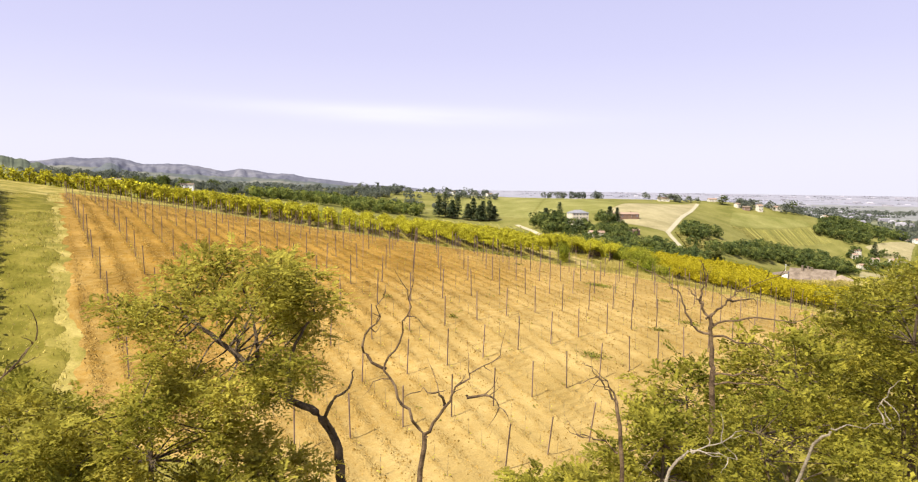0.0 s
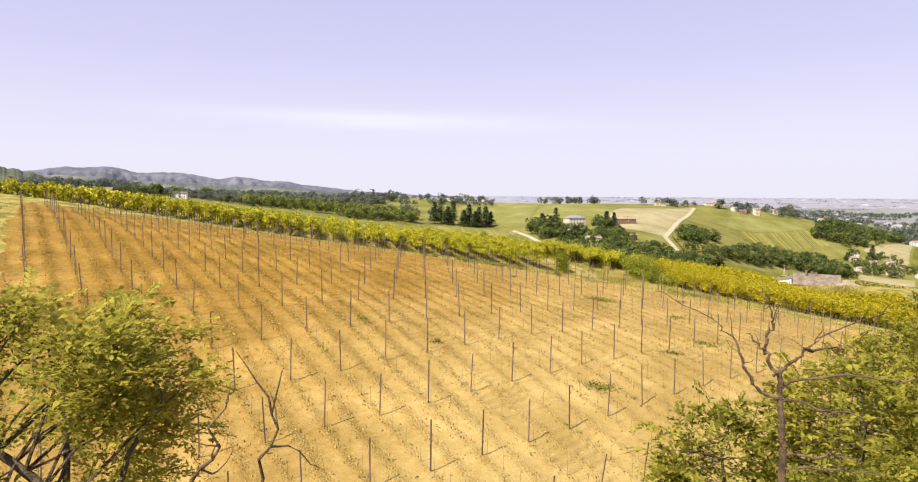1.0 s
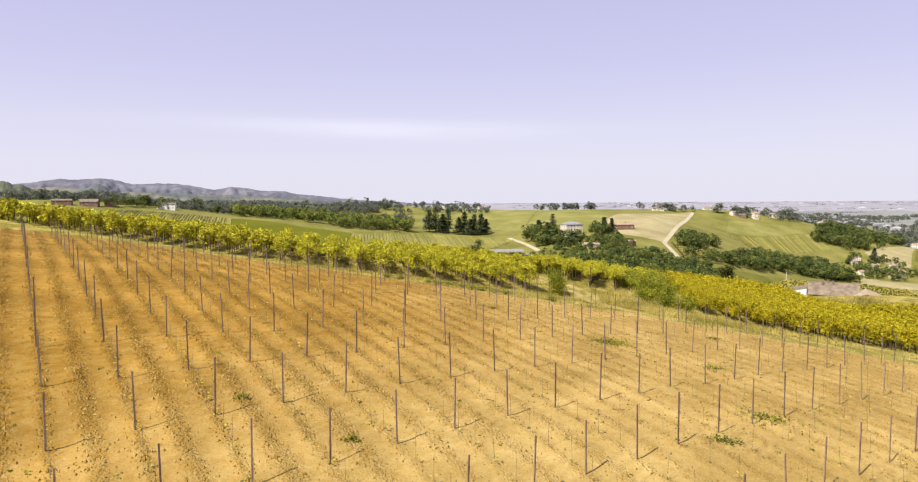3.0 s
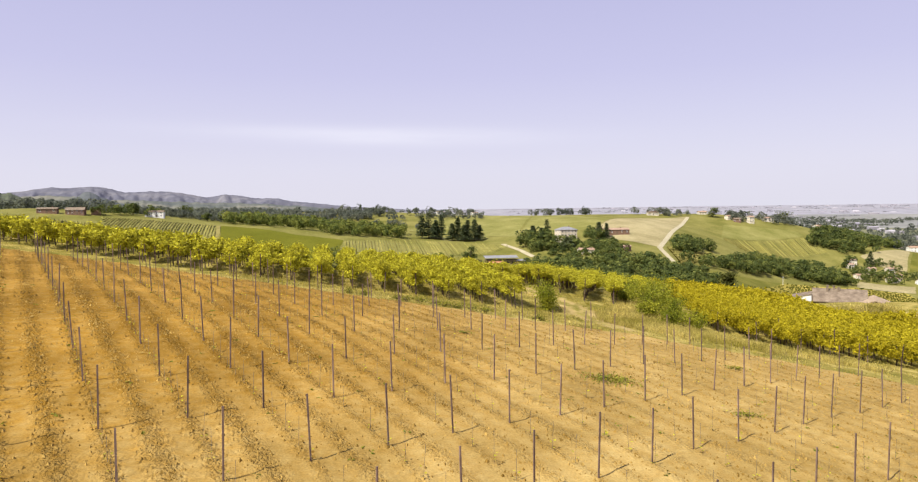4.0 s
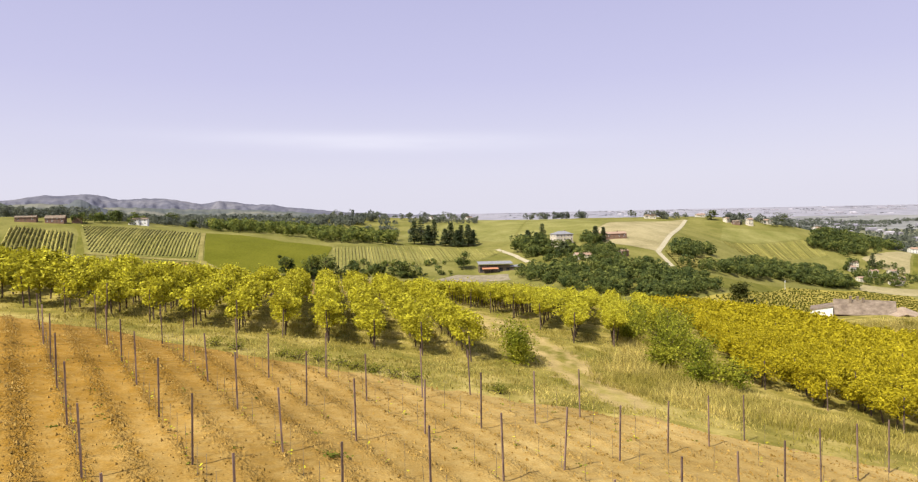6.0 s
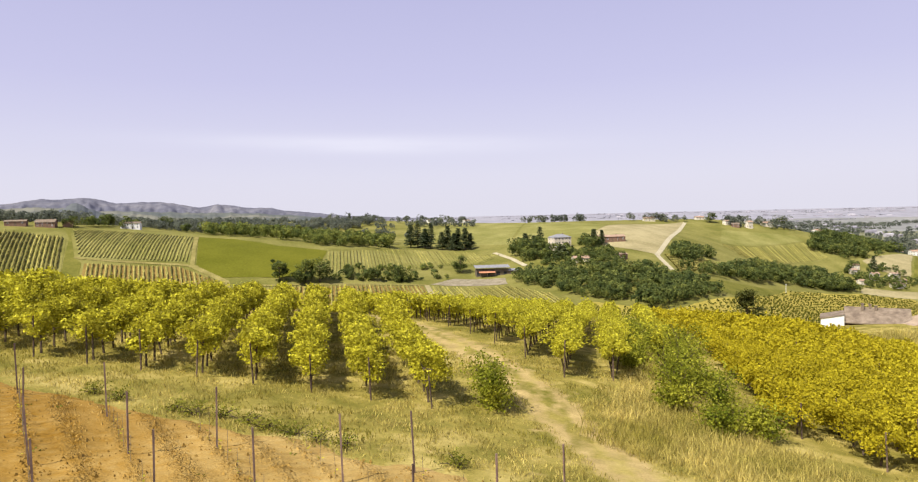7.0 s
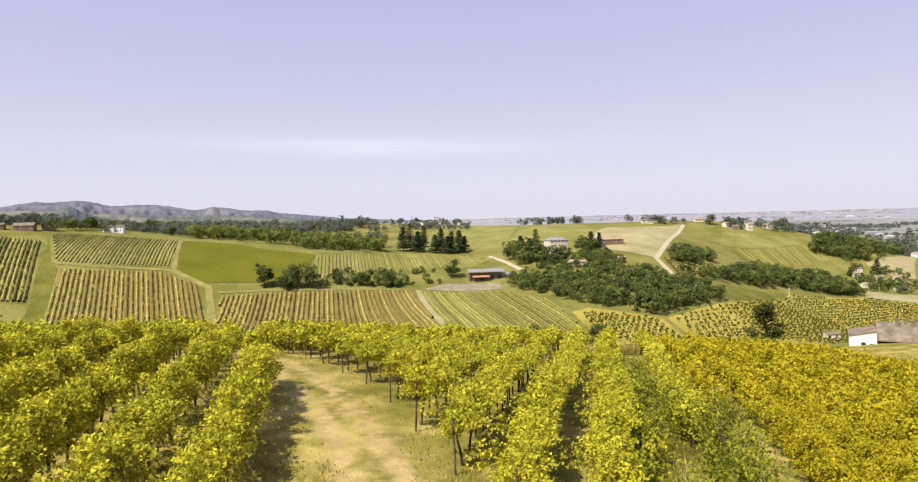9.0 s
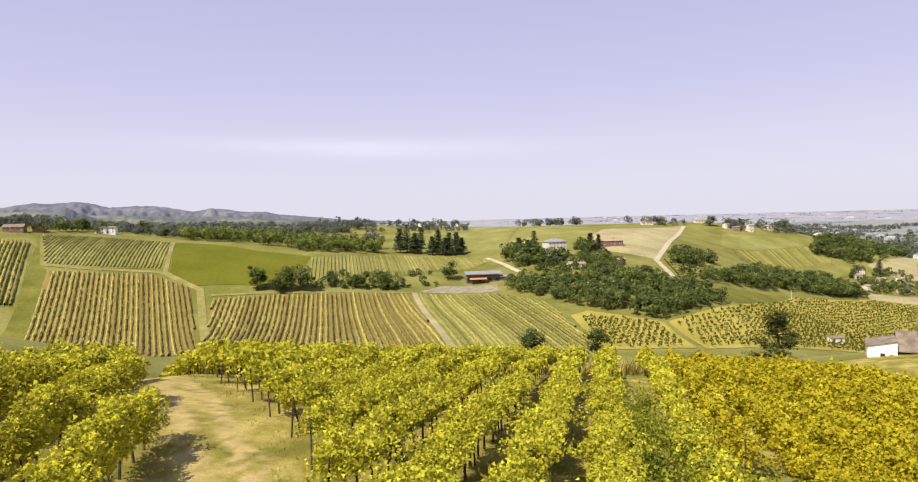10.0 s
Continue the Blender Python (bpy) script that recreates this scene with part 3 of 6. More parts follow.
def field_lines(poly, direction, steps):
    """Lines along direction through a convex plan polygon: ends of each."""
    d = np.array(direction, float) / np.hypot(*direction)
    p = np.array([-d[1], d[0]])
    q = np.array(poly, float)
    v, s = q @ p, q @ d
    out = []
    for w in np.arange(v.min() + steps * 0.6, v.max() - steps * 0.4, steps):
        cut = []
        for i in range(len(q)):
            j = (i + 1) % len(q)
            if (v[i] - w) * (v[j] - w) < 0:
                k = (w - v[i]) / (v[j] - v[i])
                cut.append(s[i] + (s[j] - s[i]) * k)
        if len(cut) > 1:
            out.append((p * w + d * min(cut), p * w + d * max(cut)))
    return out


def field(name, label, poly, mat, lift=0.25):
    """A field draped over the land: outline points and a grid inside, triangulated."""
    rim = []
    for (ax, ay), (bx, by) in zip(poly, poly[1:] + poly[:1]):
        n = max(2, int(math.hypot(bx - ax, by - ay) / 4.5))
        rim += [(ax + (bx - ax) * i / n, ay + (by - ay) * i / n) for i in range(n)]
    rim = np.array(rim, float)
    # borders wander a little
    wob = (fbm(rim[:, 0] / 6, rim[:, 1] / 6, 33) - 0.5) * 2.0
    rim = rim + np.stack([wob, -wob], 1)
    lo, hi = rim.min(0), rim.max(0)
    step = max(5.0, float(np.sqrt(np.prod(hi - lo))) / 45)
    X, Y = np.meshgrid(np.arange(lo[0], hi[0], step), np.arange(lo[1], hi[1], step))
    ok = inside([tuple(p) for p in rim], X, Y) > 0.45 * step
    p = np.concatenate([rim, np.stack([X[ok], Y[ok]], 1)])
    n = len(rim)
    co, _, tri, *_ = mathutils.geometry.delaunay_2d_cdt([Vector(q) for q in p], [(i, (i + 1) % n) for i in range(n)], [], 1, 1e-4)
    co = np.array([tuple(q) for q in co])
    v = np.column_stack([co, land(co[:, 0], co[:, 1]) + lift])
    return tagged(new(name, mesh_from(name, v, tri, mat, smooth=True)), label, "field", kind="structure")


def far_rows(name, label, poly, direction, gap, height=1.6, width=1.4, gaps=0.06, seed=0, lift=0.2, seg=2.0, inset=1.5):
    """Trellised rows over a far field: uneven hedges, each a chain of clumps."""
    rng = np.random.default_rng(seed)
    vs, fs = [], []
    for e0, e1 in field_lines(poly, direction, float(gap)):
        ln = np.linalg.norm(e1 - e0)
        if ln < 3 * inset:
            continue
        m = max(4, int(ln / seg))
        tt = np.linspace(inset / ln, 1 - inset / ln, m)[:, None] * 1.0
        p = e0 * (1 - tt) + e1 * tt
        g = (e1 - e0) / ln
        a, b = g[1], -g[0]
        z = land(p[:, 0], p[:, 1]) + lift
        hh = height * rng.uniform(0.65, 1.2, m) * np.where(rng.uniform(size=m) < gaps, 0.25, 1)
        ww = width * rng.uniform(0.55, 1.25, m) * 0.5
        o = len(vs)
        for j in range(m):
            x, y = p[j]
            vs += [(x - a * ww[j] * 0.6, y - b * ww[j] * 0.6, z[j] - 0.2), (x - a * ww[j], y - b * ww[j], z[j] + hh[j] * 0.6),
                   (x + rng.normal() * 0.15, y, z[j] + hh[j]), (x + a * ww[j], y + b * ww[j], z[j] + hh[j] * 0.6),
                   (x + a * ww[j] * 0.6, y + b * ww[j] * 0.6, z[j] - 0.2)]
        for j in range(m - 1):
            for k in range(4):
                fs.append((o + j * 5 + k, o + j * 5 + k + 1, o + j * 5 + k + 6, o + j * 5 + k + 5))
    tagged(new(name, mesh_from(name, vs, fs, M_FARROW)), label, "vines", kind="stuff")


FIELD_A = [(-363, 582), (-311, 583), (-255, 479), (-310, 466)]
FIELD_B = [(-326, 617), (-286, 636), (-229, 638), (-198, 555), (-278, 543)]
FIELD_C = [(-268, 533), (-203, 545), (-167, 527), (-112, 402), (-195, 375)]
FIELD_D = [(-225, 640), (-193, 642), (-148, 622), (-106, 628), (-103, 594), (-110, 549), (-126, 541), (-165, 533), (-190, 547)]
FIELD_E = [(-147, 513), (-97, 530), (-17, 558), (18, 356), (-102, 372)]
FIELD_F = [(-11, 560), (49, 550), (78, 497), (88, 372), (23, 356)]
FIELD_G = [(-105, 624), (-43, 708), (18, 708), (53, 684), (28, 650), (-1, 645), (-64, 574), (-93, 560)]
for nm, lab, poly, mat, dr, gap, hh, ww, seed in (
        ("vineyard_field", "trellised vineyard on grassy soil", FIELD_A, M_SLOPEGRASS, (0.47, -0.88), 2.9, 1.9, 1.6, 1),
        ("vineyard_field", "trellised vineyard below the farmhouses", FIELD_B, M_FIELDGRASS, (0.30, -0.95), 2.6, 1.1, 1.1, 2),
        ("vineyard_field", "trellised vineyard on the slope", FIELD_C, M_VINEFLOOR, (0.43, -0.90), 3.1, 1.7, 1.6, 3),
        ("vineyard_field", "trellised vineyard facing the valley", FIELD_E, M_VINEFLOOR, (0.20, -0.98), 3.2, 1.7, 1.65, 4),
        ("vineyard_field", "green vineyard beside a dirt path", FIELD_F, M_FIELDGRASS, (0.165, -0.986), 2.6, 1.4, 1.15, 5),
        ("vineyard_field", "pale grassy vineyard by the shed", FIELD_G, M_FIELDGRASS, (0.18, -0.98), 3.0, 1.1, 0.9, 6)):
    field(nm, lab, poly, mat)
    far_rows("vine_rows", "distant vine rows of the " + lab.split(" ", 1)[1], poly, dr, gap, hh, ww, seed=seed)
field("meadow_field", "smooth deep green mown meadow", FIELD_D, M_MEADOW)
field("grass_lane", "green grass lane between vineyards", [(-332, 616), (-328, 616), (-280, 541), (-270, 533), (-196, 375), (-213, 380), (-254, 476), (-309, 583)], M_LUSH, lift=0.14)
STUBBLE = [(149, 728), (188, 812), (316, 922), (191, 634), (150, 668)]
field("stubble_field", "pale yellow stubble field on a hill", STUBBLE, M_STUBBLE)
field("hill_field", "green-yellow grass slope above the villa", [(66, 722), (146, 726), (186, 812), (110, 960)], M_FIELDGRASS)
field("hill_field", "grassy hilltop meadow", [(-60, 800), (64, 730), (108, 962), (-40, 1000)], M_FIELDGRASS)
FIELD_R = [(198, 640), (253, 664), (205, 580), (184, 556)]
field("vineyard_field", "small green vineyard by the dirt road", FIELD_R, M_SLOPEGRASS)
far_rows("vine_rows", "distant vine rows by the dirt road", FIELD_R, (0.9, 0.45), 3.4, 1.5, 1.3, seed=7)
FIELD_S = [(313, 796), (456, 880), (460, 832), (318, 744)]
field("vineyard_field", "yellow-green hillside vineyard", FIELD_S, M_FIELDGRASS)
far_rows("vine_rows", "faint vine rows on the hillside", FIELD_S, (0.1, 1.0), 3.0, 1.0, 0.8, seed=8)
field("hill_field", "green slope below the hilltop houses", [(352, 886), (456, 904), (457, 884), (314, 800)], M_FIELDGRASS)
field("hill_field", "lush grass strip below the wood", [(184, 548), (303, 628), (330, 631), (212, 523)], M_LUSH)
field("hill_field", "pale field on the far slope", [(503, 839), (627, 926), (530, 792), (503, 808)], M_STUBBLE)
field("hill_field", "green field on the far slope", [(530, 788), (630, 924), (760, 1000), (640, 800)], M_LUSH)
field("hill_field", "tan mown field by the hamlet", [(424, 712), (442, 742), (500, 734), (480, 704)], M_STUBBLE)
field("orchard_field", "yellow-green orchard grass", [(88, 384), (137, 397), (137, 449), (97, 472), (86, 462)], M_ORCHARDGRASS)
field("orchard_field", "yellow-green orchard grass", [(141, 396), (330, 470), (440, 600), (470, 704), (419, 707), (305, 629), (209, 515), (140, 450)], M_ORCHARDGRASS)
field("yard", "pale gravel yard before the farm shed", [(8, 592), (50, 587), (50, 560), (-11, 566)], M_YARD)
def strip(name, label, line, width, mat, lift=0.4, step=6.0):
    pts = []
    for (ax, ay), (bx, by) in zip(line[:-1], line[1:]):
        n = max(2, int(math.hypot(bx - ax, by - ay) / step))
        pts += [(ax + (bx - ax) * i / n, ay + (by - ay) * i / n) for i in range(n)]
    pts = np.array(pts + [line[-1]], float)
    q = np.gradient(pts, axis=0)
    q = np.stack([q[:, 1], -q[:, 0]], 1) / np.linalg.norm(q, axis=1, keepdims=True)
    off = np.linspace(-0.5, 0.5, 4) * width
    X = pts[:, None, 0] + q[:, None, 0] * off
    Y = pts[:, None, 1] + q[:, None, 1] * off
    tagged(new(name, grid_mesh(name, X, Y, land(X, Y) + lift, mat)), label, "road", kind="structure")


strip("dirt_road", "pale dirt road climbing between fields", [(179, 551), (190, 632), (314, 915)], 4.5, M_ROAD)
strip("dirt_road", "pale farm road beside the shed", [(71, 625), (62, 661), (47, 697)], 5, M_ROAD)
strip("dirt_path", "grass path along the top of the vineyard", [(-195, 549), (-160, 526), (-107, 402)], 5, M_PATHGRASS)
strip("dirt_path", "tan grass border along the meadow", [(-150, 519), (-97, 534), (-14, 563)], 3, M_PATHGRASS)
strip("dirt_path", "tan grass path below the upper vineyard", [(-280, 541), (-203, 549), (-189, 548)], 3.5, M_PATHGRASS)
strip("dirt_path", "tan grass border of the meadow", [(-227, 640), (-194, 549)], 3.5, M_PATHGRASS)
strip("dirt_path", "narrow earth path between two vineyards", [(-14, 562), (20.5, 356)], 4, M_STUBBLE)


# ---- vines ----
def vine_crown(rng, n, size, three=False, length=1.9, width=1.4, base=1.15, top=2.55):
    """Leaf points of one trained vine: a thick arched mass with hanging and upright shoots."""
    k = 18
    cx = np.linspace(-length / 2, length / 2, k) + rng.normal(0, 0.12, k)
    cy = rng.normal(0, width * 0.24, k)
    cz = rng.uniform(base + 0.25, top - 0.3, k)
    pick = rng.integers(0, k, n)
    p = rng.normal(size=(n, 3))
    p /= np.linalg.norm(p, axis=1, keepdims=True)
    r = rng.uniform(0.2, 1, n) ** 0.45 * 0.42
    c = np.stack([cx, cy, cz], 1)[pick] + p * r[:, None] * np.array([1.1, 1.0, 0.75])
    shoots = rng.uniform(size=n) < 0.10
    c[shoots, 2] += rng.uniform(0, 0.45, shoots.sum())
    return leaves(rng, c, size, 0.5, 0.8, three)


def vine_trunk(rng):
    lean = rng.normal(0, 0.10, 2)
    stem = tube([(0, 0, -0.1), (lean[0] * 0.3, lean[1] * 0.3, 0.45), (lean[0], lean[1], 1.0), (lean[0] * 0.6, lean[1], 1.5)], [0.06, 0.05, 0.045, 0.03], 5)
    arms = [tube([(lean[0] * 0.8, lean[1], 1.2), (sx * 0.4, lean[1], 1.5), (sx * 0.85, lean[1] * 0.5, 1.55)], [0.035, 0.025, 0.015], 4) for sx in (-1, 1)]
    return join([stem] + arms)


def build_vines():
    rng = np.random.default_rng(11)
    models = []
    for i in range(7):
        e = thing("grape_vine", "leafy olive-green grape vine in a wide row" if i < 2 else "leafy yellow-green grape vine trained on a trellis" if i < 4 else "golden-green grape vine in a dense trellised block", "vine", group="trellised grape vines")
        v, f = vine_trunk(rng)
        piece("trunk", mesh_from("trunk", v, f, M_BARK), e)
        piece("foliage", quads_mesh("foliage", vine_crown(rng, 1800, 0.118, True, width=1.55, base=0.80, top=2.55) if i < 2 else vine_crown(rng, 1650, 0.118, True) if i < 4 else vine_crown(rng, 1650, 0.118, True, width=1.8, base=0.5, top=2.3), M_VINE_OLIVE if i < 2 else M_VINE if i < 4 else M_VINE_GOLD), e)
        models.append(e)
    used = [False] * 7
    spots = []
    # block beside the track: rows lean to the north-west
    d = np.array([-0.208, 0.978])
    p = np.array([0.978, 0.208])
    for k in range(34):
        w = 29.56 - 2.66 * k
        y0 = np.interp(-k, [-33, -25, -20, -14, -11, -8, -6, 0], [103, 99, 96, 91, 89, 88, 87.4, 85.2])
        s = (y0 - w * p[1]) / d[1]
        while True:
            x, y = w * p + s * d
            if y > min(126, 107.5 + 7.5 * k):
                break
            spots.append((x, y, math.degrees(math.atan2(d[1], d[0])), 0 if k < 5 and y < 113 else 1))
            s += 1.55
    # block beyond the track
    d = np.array([0.22, 0.976])
    p = np.array([0.976, -0.22])
    for k in range(17):
        w = 1.5 - 2.66 * k
        y0 = np.interp(k, [0, 1, 2, 3, 4, 5, 7.7, 9, 16], [92.6, 91.9, 96.5, 101.1, 106.1, 110.2, 119.6, 123.4, 146])
        s = (y0 - w * p[1]) / d[1]
        while True:
            x, y = w * p + s * d
            if y > 149 - 0.05 * x:
                break
            spots.append((x, y, math.degrees(math.atan2(d[1], d[0])), 0 if k < 6 and y < 121 else 1))
            s += 1.55
    # dense block down the far side
    for k in range(23):
        w = 10.4 + 2.45 * k
        y0 = np.interp(k, [0, 1, 2, 5, 23], [87.6, 83.8, 80.2, 80, 79])
        s = (y0 - w * p[1]) / d[1]
        while True:
            x, y = w * p + s * d
            if y > 152 + 0.1 * (x - 40):
                break
            spots.append((x, y, math.degrees(math.atan2(d[1], d[0])), 0 if k < 3 and y < 108 else 1))
            s += 1.45
    # straggling row along the overgrown strip
    w = 5.2
    s = (103 - w * p[1]) / d[1]
    while s < 149:
        x, y = w * p + s * d
        spots.append((x, y, math.degrees(math.atan2(d[1], d[0])), 1))
        s += 1.6 + 1.2 * rng.uniform()
    w = 7.6
    s = (112 - w * p[1]) / d[1]
    while s < 149:
        x, y = w * p + s * d
        spots.append((x, y, math.degrees(math.atan2(d[1], d[0])), 1))
        s += 1.5 + 0.8 * rng.uniform()
    # a row beside the grass lane
    for v in np.arange(28, 84, 1.5):
        x, y = 1.8 * ROW_P + v * ROW_D
        spots.append((x, y, math.degrees(ROW_A) + 90, 1))
    # dark posts at the row ends and along the near rows
    pv, pf = tube([(0, 0, -0.4), (0.01, 0, 0.9), (0, 0.01, 1.9)], [0.042, 0.040, 0.036], 7)
    post = mesh_from("trellis_post", pv, pf, M_ENDPOST)
    last, run = None, 0
    for x, y, a, _ in spots:
        first = last is None or math.hypot(x - last[0], y - last[1]) > 4
        run = 0 if first else run + 1
        last = (x, y)
        if (first or run % 4 == 0) and math.hypot(x - 18, y - 84) < 42 and y > 70:
            c, s = math.cos(radians(a)), math.sin(radians(a))
            px, py = x - 0.9 * c, y - 0.9 * s
            ob = new("trellis_post", post)
            ob.matrix_basis = pose(px, py, gz(px, py), rng.normal(0, 2.5), rng.normal(0, 2.5), a) @ Matrix.Diagonal((1, 1, rng.uniform(0.9, 1.15), 1))
            tagged(ob, "dark brown wooden post in a row of old vines", "post", "posts of the old vineyard")
    def golden(q):
        return q[2] < 100 and q[0] * 0.976 - q[1] * 0.22 > 6.5

    single = [q for q in spots if q[3] == 0][:290]
    rest = [q for q in spots if q[3] == 1] + [q for q in spots if q[3] == 0][290:]
    for x, y, a, _ in single:
        i = int(rng.integers(4, 7)) if golden((x, y, a)) else int(rng.integers(0, 2)) if a > 100 else int(rng.integers(2, 4))
        x, y = x + rng.normal(0, 0.06), y + rng.normal(0, 0.06)
        m = pose(x, y, gz(x, y), 0, 0, a + (180 if rng.uniform() < 0.5 else 0) + rng.normal(0, 4))
        sc = rng.uniform(0.88, 1.12)
        m = m @ Matrix.Diagonal((1, 1, sc, 1))
        if not used[i]:
            used[i] = True
            models[i].matrix_basis = m
        else:
            c = copy_thing(models[i], m)
            c.matrix_basis = m
    # the rest of the rows, joined
    sizes = ((1000, 0.148), (440, 0.22), (200, 0.32))
    banks = [[vine_crown(rng, n, size, True) for _ in range(12)] for n, size in sizes]
    wide_banks = [[vine_crown(rng, int(n * 1.1), size, True, width=1.55, base=0.80, top=2.55) for _ in range(12)] for n, size in sizes]
    low_banks = [[vine_crown(rng, n, size, True, width=1.8, base=0.5, top=2.3) for _ in range(12)] for n, size in sizes]
    for block, leaf, words in ((lambda q: q[2] > 100, M_VINE_OLIVE, "dense rows of leafy olive-green grape vines"), (golden, M_VINE_GOLD, "dense block of golden-green grape vines on the slope"),
                        (lambda q: q[2] <= 100 and not golden(q), M_VINE, "rows of leafy grape vines beyond the track")):
        part = [q for q in rest if block(q)]
        if not part:
            continue
        out, tv, tf = [], [], []
        for x, y, a, _ in part:
            c, s = math.cos(radians(a)), math.sin(radians(a))
            flip = 1 if rng.uniform() < 0.5 else -1
            away = math.hypot(x - 18, y - 84)
            b = (low_banks if leaf is M_VINE_GOLD else wide_banks if a > 100 else banks)[0 if away < 34 else 1 if away < 58 else 2][int(rng.integers(0, 12))] * np.array([flip, flip, rng.uniform(0.88, 1.12)])
            q = np.stack([b[..., 0] * c - b[..., 1] * s + x, b[..., 0] * s + b[..., 1] * c + y, b[..., 2] + gz(x, y)], -1)
            out.append(q)
            t, f = tube([(x, y, gz(x, y) - 0.1), (x + rng.normal(0, 0.05), y + rng.normal(0, 0.05), gz(x, y) + 0.8), (x, y, gz(x, y) + 1.6)], [0.06, 0.05, 0.03], 4)
            o = len(tv)
            tv += t
            tf += [tuple(i + o for i in g) for g in f]
        e = thing("vine_rows", words, "vines", kind="stuff")
        piece("foliage", quads_mesh("foliage", np.concatenate(out), leaf), e)
        piece("trunks", mesh_from("trunks", tv, tf, M_BARK), e)
    print("vines", len(single), len(rest))


build_vines()


# ---- posts of the new planting ----
def build_posts():
    rng = np.random.default_rng(7)
    profile = [(-0.025, -0.018), (0.025, -0.018), (0.025, 0.018), (0.011, 0.023), (0.011, -0.005), (-0.011, -0.005), (-0.011, 0.023), (-0.025, 0.018)]
    n = len(profile)
    v = [(x, y, z) for z in (-0.4, 2.0) for x, y in profile]
    f = [(i, (i + 1) % n, n + (i + 1) % n, n + i) for i in range(n)] + [tuple(range(n, 2 * n)), tuple(range(n - 1, -1, -1))]
    me = mesh_from("vineyard_post", v, f, M_STEEL)
    made = 0
    for k in range(2, 34):
        u = k * ROW_STEP + ROW_OFF
        for j in range(2, 26):
            w = j * POST_STEP + POST_OFF + rng.normal(0, 0.05)
            x, y = u * ROW_P + w * ROW_D + rng.normal(0, 0.03, 2)
            d = float(inside(FIELD, np.array([x]), np.array([y]))[0])
            if d < 0.7 or (x < -30 and y > 74 and j % 2):
                continue
            end = y < 0.85 * x + 30 and d < 4.5
            z = gz(x, y) + float(soil_height(np.array(x), np.array(y)))
            m = pose(x, y, z, rng.normal(0, 1.2), rng.normal(0, 1.2), 35 + rng.normal(0, 6))
            if end:
                m = pose(x, y, z, 0, 0, 35.75) @ pose(0, 0, 0, 9 + rng.normal(0, 2), rng.normal(0, 1.5), 0)
            ob = new("vineyard_post", me)
            ob.matrix_basis = m @ Matrix.Diagonal((1, 1, rng.uniform(0.94, 1.05), 1))
            tagged(ob, "thin grey steel vineyard post standing in tilled soil", "post", "posts of the new vineyard")
            made += 1
    # thin canes with the young plants between the posts
    vs, fs = [], []
    for k in range(2, 34):
        u = k * ROW_STEP + ROW_OFF
        for w in np.arange(12, 101, 1.07):
            x, y = u * ROW_P + (w + rng.normal(0, 0.05)) * ROW_D
            if float(inside(FIELD, np.array([x]), np.array([y]))[0]) < 1.0 or rng.uniform() < 0.12:
                continue
            z = gz(x, y) + 0.05
            h = rng.uniform(0.75, 1.05)
            lx, ly = rng.normal(0, 0.03, 2)
            o = len(vs)
            r = 0.006
            vs += [(x - r, y - r, z), (x + r, y - r, z), (x, y + r, z), (x - r + lx, y - r + ly, z + h), (x + r + lx, y - r + ly, z + h), (x + lx, y + r + ly, z + h)]
            fs += [(o, o + 1, o + 4, o + 3), (o + 1, o + 2, o + 5, o + 4), (o + 2, o, o + 3, o + 5)]
            for i in range(int(rng.integers(2, 6))):
                a = rng.uniform(0, 6.28)
                c = Vector((x + math.cos(a) * 0.06, y + math.sin(a) * 0.06, z + rng.uniform(0.05, 0.35)))
                e = Vector((math.cos(a), math.sin(a), rng.uniform(-0.2, 0.6))) * 0.09
                g = Vector((-math.sin(a), math.cos(a), 0.2)) * 0.04
                o = len(vs)
                vs += [c, c + e * 0.5 + g, c + e, c + e * 0.5 - g]
                fs.append((o, o + 1, o + 2, o + 3))
    me = mesh_from("vine_canes", vs, fs, [M_WOODPOST, M_VINE])
    me.polygons.foreach_set("material_index", np.array([1 if len(set(p.vertices)) == 4 and p.area < 0.009 and p.area > 0.002 and (me.vertices[p.vertices[0]].co - me.vertices[p.vertices[2]].co).length < 0.16 else 0 for p in me.polygons], np.int32))
    tagged(new("vine_canes", me), "thin canes with small young vines in the soil", "canes", kind="stuff")
    print("posts", made)


build_posts()


# ---- trees ----
def limb(rng, start, direction, length, r0, bends=5, wander=0.35, rise=0.0):
    pts, d = [Vector(start)], Vector(direction).normalized()
    for i in range(bends):
        d = (d + Vector(rng.normal(0, wander, 3)) + Vector((0, 0, rise))).normalized()
        pts.append(pts[-1] + d * length / bends)
    return pts, [r0 * (1 - 0.8 * i / bends) for i in range(bends + 1)]


def bent(points, steps=4, wobble=0.0, rng=None):
    """A smooth line through points."""
    pts = [Vector(p) for p in points]
    out = []
    for i in range(len(pts) - 1):
        a, b, c, d = pts[max(i - 1, 0)], pts[i], pts[i + 1], pts[min(i + 2, len(pts) - 1)]
        for k in range(steps):
            t = k / steps
            q = 0.5 * (2 * b + (c - a) * t + (2 * a - 5 * b + 4 * c - d) * t * t + (3 * b - a - 3 * c + d) * t ** 3)
            out.append(q + (Vector(rng.normal(0, wobble, 3)) if rng is not None and wobble else Vector((0, 0, 0))))
    return out + [pts[-1]]


